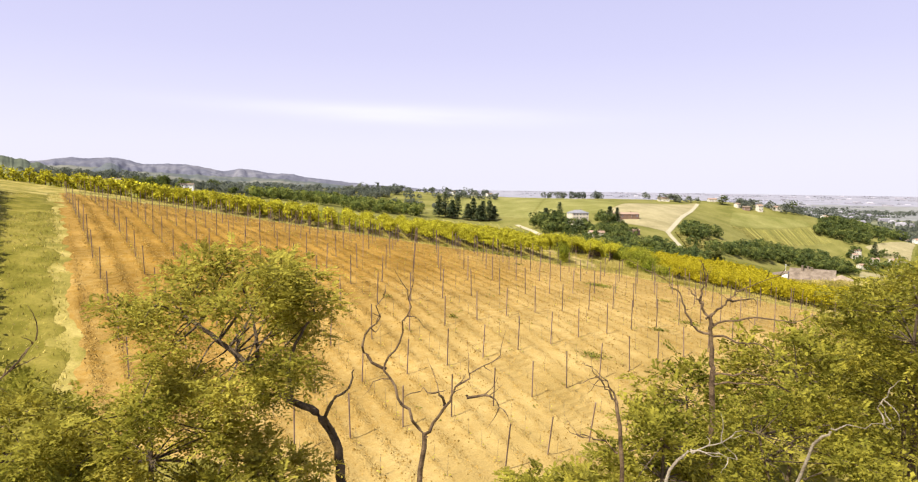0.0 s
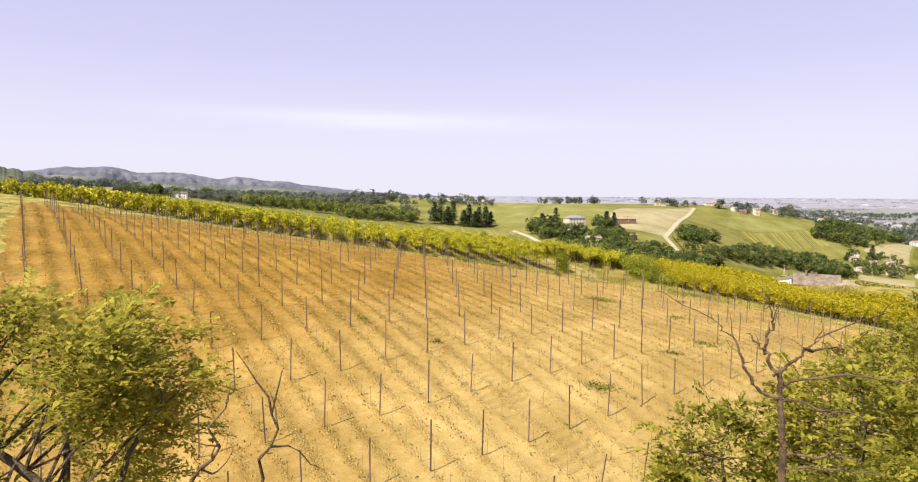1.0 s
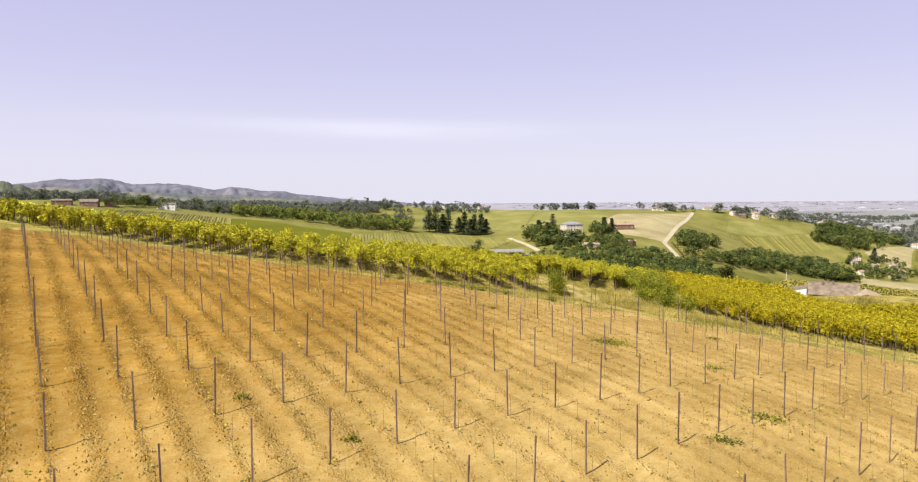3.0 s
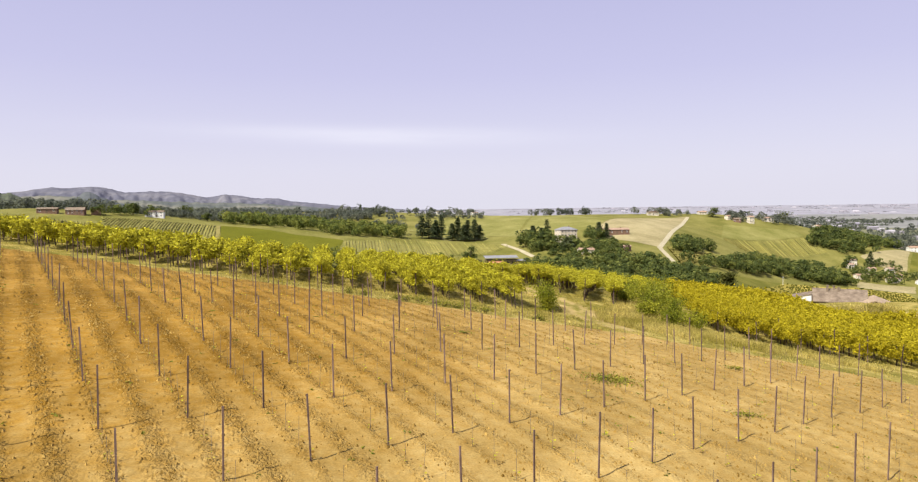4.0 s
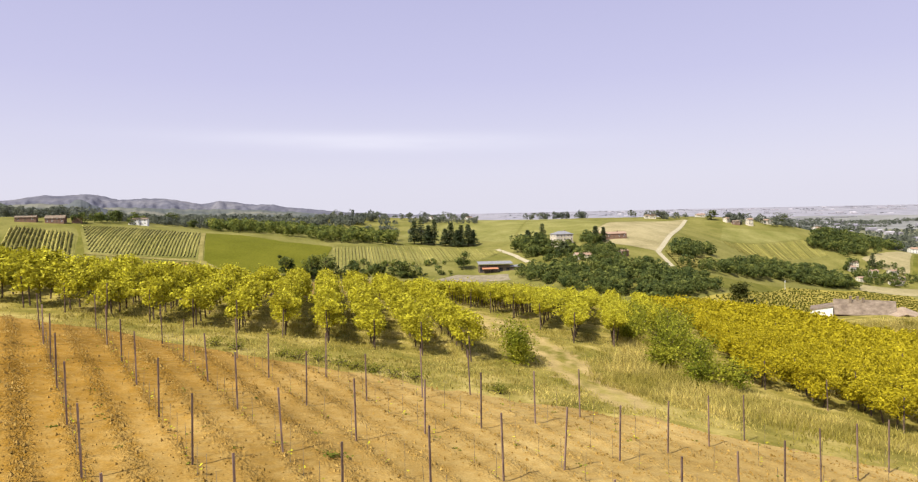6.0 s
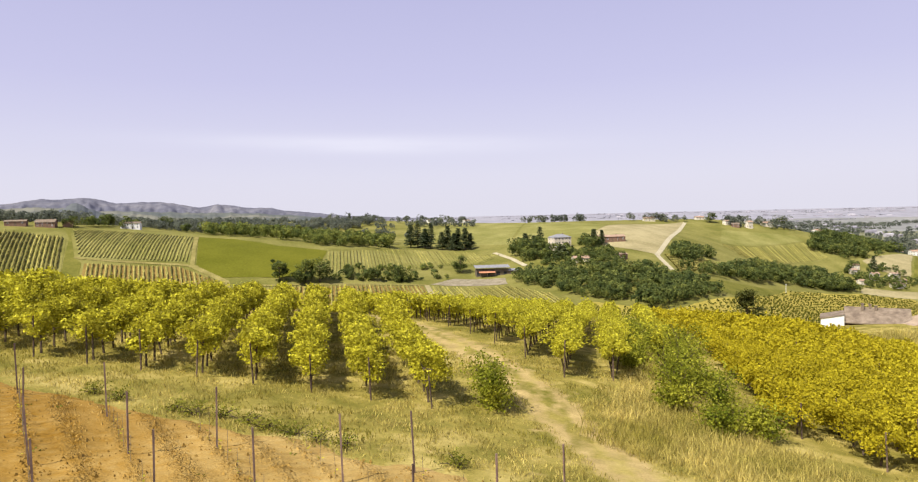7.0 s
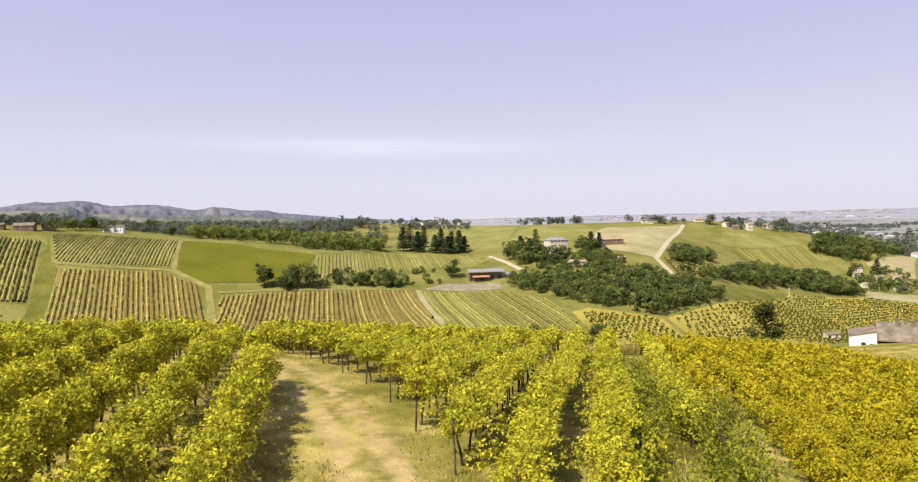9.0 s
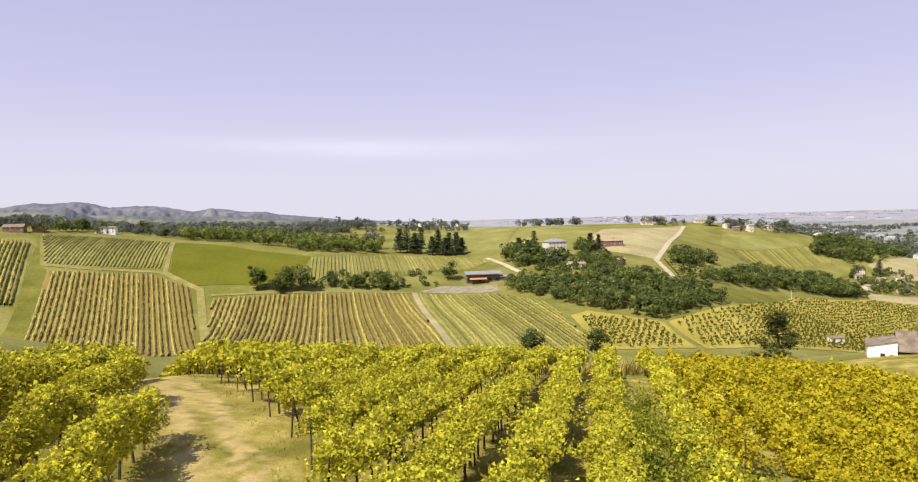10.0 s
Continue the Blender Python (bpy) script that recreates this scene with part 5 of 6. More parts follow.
def build_woods():
    rng = np.random.default_rng(31)
    wood("wood", "dark broadleaf wood filling the valley side", scatter(rng, [(74, 584), (50, 572), (97, 478), (137, 454), (206, 521), (172, 530), (150, 556), (108, 550)], 250, (7, 12)), M_TREE, 1)
    wood("wood", "dark wood along the hill foot", scatter(rng, [(188, 560), (243, 601), (313, 652), (425, 718), (425, 745), (405, 765), (299, 686), (212, 584)], 260, (8, 14)), M_TREE, 2)
    wood("wood", "lighter trees at the end of the wood", scatter(rng, [(340, 668), (420, 716), (440, 770), (370, 720)], 26, (8, 12)), M_TREE_LIGHT, 12)
    wood("wood", "light green trees behind the meadow", scatter(rng, [(-236, 676), (-112, 645), (-58, 712), (-62, 760), (-200, 770), (-262, 745)], 190, (9, 15)), M_TREE_LIGHT, 3)
    wood("wood", "dark woods towards the mountains", scatter(rng, [(-500, 800), (-250, 800), (-150, 850), (-110, 960), (-500, 980)], 460, (8, 13)), M_TREE_HAZE, 4)
    wood("wood", "dark round wood on the far slope", scatter(rng, [(440, 850), (470, 836), (530, 852), (640, 960), (600, 1010), (500, 925)], 260, (9, 15)), M_TREE, 5)
    wood("hedge", "dark trees and bushes round the villa", scatter(rng, [(64, 665), (90, 655), (92, 685), (70, 695)], 22, (12, 19)), M_TREE, 6)
    wood("hedge", "trees beside the villa", scatter(rng, [(124, 660), (143, 655), (143, 685), (128, 690)], 10, (9, 14)), M_TREE, 26)
    wood("hedge", "low garden trees before the villa", scatter(rng, [(84, 616), (150, 590), (150, 640), (90, 655)], 70, (5, 9)), M_TREE, 27)
    wood("hedge", "tall garden trees at the foot of the villa", scatter(rng, [(72, 642), (112, 634), (116, 656), (74, 668)], 26, (8, 13)), M_TREE, 36)
    wood("hedge", "trees before the red-roofed house", scatter(rng, [(92, 588), (142, 576), (142, 594), (98, 602)], 24, (5, 7)), M_TREE, 37)
    wood("hedge", "bushes along the lane below the meadow", scatter(rng, [(-90, 546), (-30, 566), (12, 600), (-26, 592), (-94, 556)], 24, (5, 9)), M_TREE, 7)
    wood("hedge", "low shrubs along the lane", scatter(rng, [(-150, 525), (-90, 542), (10, 590), (10, 600), (-100, 552)], 40, (2, 4)), M_TREE_LIGHT, 17)
    wood("wood", "round copse beside the dirt road", scatter(rng, [(203, 624), (225, 636), (256, 673), (236, 678), (210, 652)], 34, (9, 14)), M_TREE, 8)
    wood("hedge", "trees along the hill crest", scatter(rng, [(100, 985), (205, 985), (205, 1005), (100, 1005)], 22, (9, 14)), M_TREE_HAZE, 9)
    wood("hedge", "trees beside the crest farm", scatter(rng, [(238, 915), (320, 912), (320, 935), (238, 935)], 16, (7, 12)), M_TREE_HAZE, 10)
    wood("hedge", "garden trees of the hilltop houses", scatter(rng, [(368, 908), (470, 930), (480, 975), (380, 950)], 46, (6, 12)), M_TREE_HAZE, 11)
    wood("hedge", "hedges and copses on the distant slopes", scatter(rng, [(-160, 880), (0, 900), (40, 1060), (-200, 1060)], 70, (7, 13)), M_TREE_HAZE, 13)
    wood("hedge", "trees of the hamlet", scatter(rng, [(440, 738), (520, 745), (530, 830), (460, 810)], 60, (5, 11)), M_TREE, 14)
    wood("hedge", "scattered trees towards the plain", scatter(rng, [(560, 900), (900, 1050), (1100, 1500), (640, 1300)], 150, (8, 15)), M_TREE_HAZE, 15, 2.0, 80)
    wood("hedge", "dark wood on the slope beside the farm", scatter(rng, [(-480, 640), (-345, 655), (-335, 700), (-470, 760)], 60, (8, 14)), M_TREE_HAZE, 16)
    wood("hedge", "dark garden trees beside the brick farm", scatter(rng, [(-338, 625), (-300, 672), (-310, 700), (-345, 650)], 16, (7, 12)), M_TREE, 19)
    wood("wood", "dark wood behind the ridge farm", scatter(rng, [(-330, 700), (-225, 715), (-190, 800), (-440, 800)], 150, (7, 11)), M_TREE_HAZE, 28)
    wood("hedge", "tree lines across the distant slopes", scatter(rng, [(-110, 850), (-20, 800), (-15, 812), (-105, 865)], 16, (6, 10)) + scatter(rng, [(-60, 930), (60, 905), (60, 918), (-55, 945)], 16, (6, 10)) + scatter(rng, [(-160, 960), (-60, 1000), (-65, 1015), (-165, 975)], 18, (6, 10)), M_TREE_HAZE, 29)
    wood("hedge", "bushes along the farm road", scatter(rng, [(62, 690), (82, 655), (92, 665), (74, 705)], 16, (5, 9)), M_TREE, 20)
    wood("hedge", "hedge below the pale vineyard", scatter(rng, [(-88, 572), (10, 636), (20, 650), (-80, 584)], 26, (3, 6)), M_TREE_LIGHT, 18)


build_woods()


def far_tree(rng, x, y, h, radius, label, mat=M_TREE):
    z = float(land(x, y))
    crown_tree(rng, (x, y, z), [(x, y, z - 0.5), (x, y, z + h * 0.3), (x, y, z + h * 0.7)], (x, y, z + h * 0.53), radius, h * 0.40 / radius, 1600, 1.0 * (h / 14) ** 0.5,
               mat, 24, h * 0.02, name="tree", label=label, flat=1.3, spray=0.42, slim=0.9, layer=0.8)


def conifer(rng, x, y, h, spread, label):
    """Tiers of drooping boughs round a straight stem."""
    z = gz(x, y) if y < 250 else float(land(x, y))
    e = thing("conifer_tree", label, "tree", (x, y, z))
    v, f = tube([(0, 0, -0.4), (0.02 * h, 0, h * 0.5), (0, 0, h * 0.98)], [h * 0.022, h * 0.015, h * 0.004], 7)
    piece("trunk", mesh_from("trunk", v, f, M_BARK), e)
    pts = []
    for i in range(13):
        t = (i + 0.6) / 13
        zz = h * (0.10 + 0.9 * t)
        rr = spread * (1.02 - t) ** 0.8 * rng.uniform(0.8, 1.15)
        for k in range(9):
            a = rng.uniform(0, 6.28)
            s = rng.uniform(0.1, 1, 26)[:, None]
            pts.append(np.concatenate([np.cos(a) * rr * s, np.sin(a) * rr * s, zz - 0.10 * rr * s], 1) + rng.normal(0, 0.10 * spread, (26, 3)) * np.array([1, 1, 0.35]))
    piece("foliage", quads_mesh("foliage", leaves(rng, np.concatenate(pts), spread * 0.20, 1.2, 0.7), M_CONIFER), e)


def cedar(rng, x, y, h, spread, label):
    """Old cedar: dense uneven skirt of boughs, thin open top with a few flat boughs."""
    e = thing("cedar_tree", label, "tree", (x, y, gz(x, y)))
    stem = [(0, 0, -0.4), (0.1, 0, h * 0.3), (-0.35, 0, h * 0.65), (-0.55, 0, h * 0.97)]
    v, f = tube(stem, [h * 0.032, h * 0.026, h * 0.014, h * 0.005], 8)
    piece("trunk", mesh_from("trunk", v, f, M_BARK), e)
    pts = []
    for k in range(58):
        t = rng.uniform(0.05, 0.98)
        a = rng.uniform(0, 6.28)
        reach = spread * (rng.uniform(0.5, 1.05) if t < 0.64 else rng.uniform(0.12, 0.42))
        start = np.array([-0.55 * t, 0, h * t])
        tip = start + np.array([math.cos(a) * reach, math.sin(a) * reach, 0.10 * reach - 0.3])
        if k % 3 == 0:
            v, f = tube([tuple(start), tuple((start + tip) / 2 + np.array([0, 0, 0.25])), tuple(tip)], [0.09, 0.06, 0.02], 5)
            piece("limb", mesh_from("limb", v, f, M_BARK), e)
        for c in range(3):
            mid = start + (tip - start) * rng.uniform(0.45, 1.0)
            r = spread * rng.uniform(0.09, 0.17)
            m = 55
            pts.append(mid + rng.normal(0, 1, (m, 3)) * np.array([r, r, 0.42 * r]))
    piece("foliage", quads_mesh("foliage", leaves(rng, np.concatenate(pts), 0.34, 1.2, 0.7), M_CEDAR), e)


def build_single_trees():
    rng = np.random.default_rng(41)
    for x, y, h, r in ((-123, 535, 19, 6.5), (-104, 538, 17, 7.5), (-94, 541, 20, 8.5), (-108, 533, 11, 6)):
        far_tree(rng, x, y, h, r, "dark round tree at the corner of the meadow")
    for x, y, h, r in ((13, 618, 16, 8), (-37, 570, 13, 6.5), (-54, 560, 11, 5)):
        far_tree(rng, x, y, h, r, "dark broad tree by the farm lane")
    far_tree(rng, 84, 381, 12, 5.5, "round dark tree at the orchard corner")
    far_tree(rng, 55, 384, 9, 7, "broad bush below the vineyard")
    for x, y, h, r in ((354, 931, 15, 8), (468, 964, 18, 11), (-327, 676, 15, 6), (-306, 752, 15, 7), (-222, 716, 13, 7), (-262, 700, 9, 5)):
        far_tree(rng, x, y, h, r, "dark tree standing by itself on the hill")
    cedar(np.random.default_rng(7), 73.0, 188, 10.8, 4.3, "dark spreading cedar with a thin open top beside the barn")
    for x, y, h, s in ((-39, 729, 21, 10), (-32, 733, 25, 9), (-24, 728, 18, 10), (-18, 732, 23, 9), (-6, 724, 16, 9), (0, 727, 21, 10), (7, 722, 15, 10), (11, 726, 19, 9), (18, 722, 20, 10), (24, 728, 14, 8)):
        conifer(rng, x, y, h * 1.15, s * 0.78, "tall dark conifer in a row")
    for x, y, h, s in ((92, 690, 22, 6), (76, 676, 20, 7), (84, 668, 18, 7), (104, 632, 12, 9), (142, 674, 16, 6), (150, 676, 14, 5), (488, 793, 22, 6)):
        conifer(rng, x, y, h, s, "dark garden conifer beside the house")


build_single_trees()


def build_orchard():
    rng = np.random.default_rng(71)
    out = []
    for poly, step, ang, hh in (([(88, 384), (137, 397), (134, 452), (88, 462)], 4.4, 0.5, 2.3), ([(141, 396), (330, 470), (440, 600), (468, 702), (420, 705), (305, 628), (210, 516), (142, 452)], 5.4, 0.62, 2.4)):
        c, s = math.cos(ang), math.sin(ang)
        for i in range(-90, 160):
            for j in range(-90, 160):
                u, v = i * step * 1.08, j * step * 0.95
                x, y = 250 + u * c - v * s, 520 + u * s + v * c
                if not (80 < x < 470 and 380 < y < 710) or inside(poly, np.array([x]), np.array([y]))[0] < 3 or rng.uniform() < 0.03:
                    continue
                r = hh * 0.52 * rng.uniform(0.88, 1.10)
                pts, nrm = lobed_crown(rng, 34, r, r * 0.9, 5)
                out.append(shell(rng, pts + np.array([x + rng.normal(0, 0.08), y + rng.normal(0, 0.08), float(land(x, y)) + 0.25 + r]), nrm, 0.72))
    tagged(new("orchard_bushes", quads_mesh("orchard_bushes", np.concatenate(out), M_ORCHARD)), "rows of small round orchard bushes on grass", "orchard", kind="stuff")


build_orchard()


# ---- houses ----
def wall_window(e, x, y, z, w, h, face, frame_mat=M_WHITE):
    """Window in a wall: pane set back in a raised frame. face: 'x-', 'x+', 'y-', 'y+'."""
    t = 0.12
    bars = [(-w / 2, -h / 2, -w / 2 + t, h / 2), (w / 2 - t, -h / 2, w / 2, h / 2), (-w / 2 + t, h / 2 - t, w / 2 - t, h / 2), (-w / 2 + t, -h / 2, w / 2 - t, -h / 2 + t)]
    sign = -1 if face[1] == "-" else 1
    def place(a0, b0, a1, b1, d0, d1):
        lo, hi = sorted((sign * d0, sign * d1))
        return box(x + a0, y + lo, z + b0, x + a1, y + hi, z + b1) if face[0] == "y" else box(x + lo, y + a0, z + b0, x + hi, y + a1, z + b1)
    v, f = join([place(*b, -0.05, 0.08) for b in bars])
    win = piece("window", mesh_from("window", v, f, frame_mat), e)
    v, f = place(-w / 2 + t, -h / 2 + t, w / 2 - t, h / 2 - t, -0.05, 0.03)
    piece("pane", mesh_from("pane", v, f, M_DARK), win, "dark glass pane")


def house(x, y, w, d, h, turn, wall, roof, label, pitch=0.35, hip=False, floors=2, cols=3, sink=2.0, name="house", chimney=True, z=None):
    """Walls, pitched roof with eaves, windows in two faces, a door and a chimney."""
    zz = float(land(x, y)) + 0.4 if z is None else z
    e = thing(name, label, "building", (x, y, zz), turn)
    v, f = box(-w / 2, -d / 2, -sink, w / 2, d / 2, h)
    rise = d * 0.5 * pitch
    if not hip:
        o = len(v)
        v = v + [(-w / 2, 0, h + rise), (w / 2, 0, h + rise)]
        f = f + [(4, 7, o), (5, o + 1, 6)]
    piece("wall", mesh_from("wall", v, f, wall), e)
    ov, th = 0.5, 0.18
    a, b = w / 2 + ov, d / 2 + ov
    z0 = h - ov * pitch
    k = w / 2 - d / 2 if hip else a
    k = max(k, 0.3)
    top = h + rise + 0.05
    rv = [(-a, -b, z0), (a, -b, z0), (a, b, z0), (-a, b, z0), (-k, 0, top), (k, 0, top)]
    rv = rv + [(p[0], p[1], p[2] + th) for p in rv]
    side = [(0, 1, 5, 4), (2, 3, 4, 5), (1, 2, 5), (3, 0, 4)]
    if hip:
        fs = side + [tuple(i + 6 for i in g) for g in side] + [(0, 1, 7, 6), (1, 2, 8, 7), (2, 3, 9, 8), (3, 0, 6, 9)]
    else:
        fs = [(0, 1, 5, 4), (2, 3, 4, 5), (6, 7, 11, 10), (8, 9, 10, 11), (0, 1, 7, 6), (2, 3, 9, 8), (1, 5, 11, 7), (5, 2, 8, 11), (3, 4, 10, 9), (4, 0, 6, 10)]
    r = piece("roof", mesh_from("roof", rv, fs, roof), e)
    if chimney:
        v, f = join([box(w * 0.22, d * 0.1, h + 0.2, w * 0.22 + 0.7, d * 0.1 + 0.7, top + 0.8), box(w * 0.22 - 0.1, d * 0.1 - 0.1, top + 0.8, w * 0.22 + 0.8, d * 0.1 + 0.8, top + 1.0)])
        piece("chimney", mesh_from("chimney", v, f, M_BRICK), r)
    fh = h / floors
    for i in range(floors):
        for j in range(cols):
            px = -w / 2 + w * (j + 0.5) / cols
            if not (i == 0 and j == cols // 2):
                wall_window(e, px, -d / 2, fh * i + fh * 0.55, min(1.3, w / cols * 0.5), fh * 0.48, "y-")
        for j in range(2):
            wall_window(e, -w / 2, -d / 4 + d / 2 * j, fh * i + fh * 0.55, 1.1, fh * 0.48, "x-")
    v, f = box(-w / 2 + w * (cols // 2 + 0.5) / cols - 0.6, -d / 2 - 0.06, 0, -w / 2 + w * (cols // 2 + 0.5) / cols + 0.6, -d / 2 + 0.04, min(2.2, fh * 0.8))
    piece("door", mesh_from("door", v, f, M_WOODPOST), e, "dark wooden door")
    return e


def build_houses():
    house(110, 681, 19, 12, 10.5, 22, M_VILLA, M_GREYROOF, "large pale villa with a grey hipped roof", 0.45, True, 3, 5)
    house(116, 606, 13, 9, 2.9, 10, M_PLASTER, M_ROOF, "small house with a terracotta roof among trees", floors=1)
    house(162, 690, 27, 9, 4.5, 12, M_BRICK, M_ROOF, "long low farm building with a red roof", floors=1, cols=5)
    house(150, 600, 8, 6, 4, 30, M_BRICK, M_ROOF, "small red-roofed outbuilding in the wood", floors=1, cols=2)
    house(-303, 672, 17, 8, 5.2, 14, M_WHITE, M_OLDROOF, "white farmhouse on the ridge", 0.3, False, 2, 4)
    house(-351, 620, 15, 9, 3.8, 18, M_BRICK, M_OLDROOF, "long brick farmhouse with a brown tiled roof", 0.5, False, 2, 4)
    house(-340, 634, 12, 8, 4.4, -65, M_BRICK, M_ROOF, "red brick barn with its gable to the fields", 0.5, False, 2, 3)
    house(-372, 612, 16, 8, 3.4, 22, M_BRICK, M_OLDROOF, "low outbuilding beside the farmhouse", 0.3, False, 1, 3)
    for x, y, w, d, h, t, wl, lab in ((400, 916, 10, 9, 10, 15, M_PLASTER, "tall pale house on the hilltop"), (436, 942, 18, 9, 6, 10, M_PLASTER, "pale hilltop house with a tiled roof"),
                                      (380, 912, 12, 8, 5, -5, M_BRICK, "low hilltop house among trees"), (372, 922, 9, 8, 6, 25, M_PLASTER, "small pale house on the hilltop"),
                                      (268, 922, 20, 8, 5, 5, M_PLASTER, "farm on the hill crest"), (350, 960, 16, 8, 4, 8, M_PLASTER, "long low building on the crest")):
        house(x, y, w * 0.75, d * 0.8, h * 0.75, t, wl, M_ROOF if wl is M_PLASTER else M_OLDROOF, lab, 0.4, False, 2, 3)
    for x, y, w, d, h, t in ((452, 756, 13, 8, 5, 12), (478, 776, 10, 9, 9, 0), (488, 752, 20, 9, 5, 14), (500, 764, 12, 9, 6, 30), (474, 806, 11, 9, 7, -8), (508, 788, 14, 9, 6, 20), (515, 745, 13, 9, 5, 4), (462, 790, 9, 8, 6, 18)):
        house(x, y, w * 0.75, d * 0.8, h * 0.75, t, M_WHITE if int(x) % 2 else M_PLASTER, M_ROOF, "white hamlet house with a tiled roof", 0.4, False, 2, 3)
    for x, y in ((0, 985), (22, 992), (-30, 1002)):
        house(x, y, 10, 8, 3.2, (x * 7) % 40, M_WHITE, M_OLDROOF, "distant white house on the ridge", 0.4, False, 2, 3)
    for x, y in ((560, 935), (590, 960), (640, 940), (530, 985), (700, 1060), (610, 1080)):
        house(x, y, 14, 9, 6, (x * 7) % 40, M_WHITE, M_ROOF, "distant white house towards the plain", 0.4, False, 2, 3)
    house(249, 472, 9, 6, 3.0, 8, M_PLASTER, M_OLDROOF, "small field hut in the orchard", 0.3, False, 1, 2, name="hut", chimney=False)
    px, py = 298, 617
    e = thing("utility_pole", "pale concrete utility pole at the orchard edge", "pole", (px, py, float(land(px, py))))
    v, f = tube([(0, 0, -1), (0, 0, 9)], [0.22, 0.14], 8)
    piece("mast", mesh_from("mast", v, f, M_WHITE), e)
    v, f = box(-0.9, -0.06, 8.2, 0.9, 0.06, 8.34)
    piece("crossarm", mesh_from("crossarm", v, f, M_WHITE), e)
    # farm shed below the vineyard
    zz = float(land(40, 602)) + 0.4
    e = thing("farm_shed", "long farm shed with a grey sheet roof and orange awning", "building", (40, 602, zz), 6)
    # dark wood on the walls stands for the shade under the open front
    v, f = join([box(-14, -1, -2, 14, 8, 5.2), box(14, -2, -2, 22, 6, 3.6)])
    piece("wall", mesh_from("wall", v, f, M_WOODPOST), e)
    v, f = [(-15, -3.5, 6.6), (15, -3.5, 6.6), (15, 9, 8.0), (-15, 9, 8.0), (-15, -3.5, 6.9), (15, -3.5, 6.9), (15, 9, 8.3), (-15, 9, 8.3)], box(0, 0, 0, 1, 1, 1)[1]
    piece("roof", mesh_from("roof", v, f, M_GREYROOF), e)
    v, f = [(13, -3, 3.9), (23, -3, 3.9), (23, 7, 4.6), (13, 7, 4.6), (13, -3, 4.1), (23, -3, 4.1), (23, 7, 4.8), (13, 7, 4.8)], box(0, 0, 0, 1, 1, 1)[1]
    piece("side_roof", mesh_from("side_roof", v, f, M_GREYROOF), e)
    v, f = [(-12, -6, 2.6), (2, -6, 2.6), (2, -1.1, 3.8), (-12, -1.1, 3.8), (-12, -6, 2.75), (2, -6, 2.75), (2, -1.1, 3.95), (-12, -1.1, 3.95)], box(0, 0, 0, 1, 1, 1)[1]
    piece("awning", mesh_from("awning", v, f, M_AWNING), e, "faded orange awning")
    for x in (-11.5, -5, 1.5):
        v, f = tube([(x, -5.8, -1), (x, -5.8, 2.65)], [0.12, 0.12], 6)
        piece("post", mesh_from("post", v, f, M_WOODPOST), e)
    # flat dark panels painted in for the unlit interior
    for x in (-12, -4, 5, 11):
        v, f = box(x - 1.4, -1.06, 0, x + 1.4, -0.98, 3.2)
        piece("opening", mesh_from("opening", v, f, M_DARK), e)
    # barn below the vineyard
    z0 = gz(92, 193) - 0.1
    e = thing("barn", "old barn with a weathered roof and a white gable block", "building", (89.9, 191.5, z0), -30)
    v = [(0, 0, -2), (4.3, 0, -2), (4.3, 6.5, -2), (0, 6.5, -2), (0, 0, 2.1), (4.3, 0, 3.1), (4.3, 6.5, 3.1), (0, 6.5, 2.1)]
    piece("white_block", mesh_from("white_block", v, box(0, 0, 0, 1, 1, 1)[1], M_WHITE), e, "white rendered block")
    v = [(-0.2, -0.2, 2.1), (4.3, -0.2, 3.12), (4.3, 6.7, 3.12), (-0.2, 6.7, 2.1), (-0.2, -0.2, 2.2), (4.3, -0.2, 3.22), (4.3, 6.7, 3.22), (-0.2, 6.7, 2.2)]
    piece("flat_roof", mesh_from("flat_roof", v, box(0, 0, 0, 1, 1, 1)[1], M_OLDROOF), e)
    for x, zc in ((2.2, 0.5), (3.5, 0.3)):
        v, f = box(x - 0.35, -0.05, zc - 0.5, x + 0.35, 0.05, zc + 0.5)
        piece("window", mesh_from("window", v, f, M_DARK), e)
    v, f = box(4.3, 1.6, -3, 15.5, 9.6, 1.6)
    piece("wall", mesh_from("wall", v, f, M_BRICK), e)
    rv = [(4.32, 0.6, 1.3), (16.2, 0.6, 1.3), (16.2, 5.6, 4.0), (4.32, 5.6, 4.0), (16.2, 10.4, 1.3), (4.32, 10.4, 1.3)]
    rv = rv + [(p[0], p[1], p[2] + 0.22) for p in rv]
    rf = [(0, 1, 2, 3), (3, 2, 4, 5), (6, 7, 8, 9), (9, 8, 10, 11), (0, 1, 7, 6), (4, 5, 11, 10), (1, 2, 8, 7), (2, 4, 10, 8), (5, 3, 9, 11), (3, 0, 6, 9)]
    r = piece("roof", mesh_from("roof", rv, rf, M_OLDROOF), e, "weathered brown tiles")
    # wing with its gable towards the vines
    v, f = box(13.0, -3.0, -3, 22.0, 6.0, 0.9)
    o = len(v)
    v, f = v + [(17.5, -3.0, 2.6), (17.5, 6.0, 2.6)], f + [(4, 5, o), (6, 7, o + 1)]
    piece("wing_wall", mesh_from("wing_wall", v, f, M_BRICK), e)
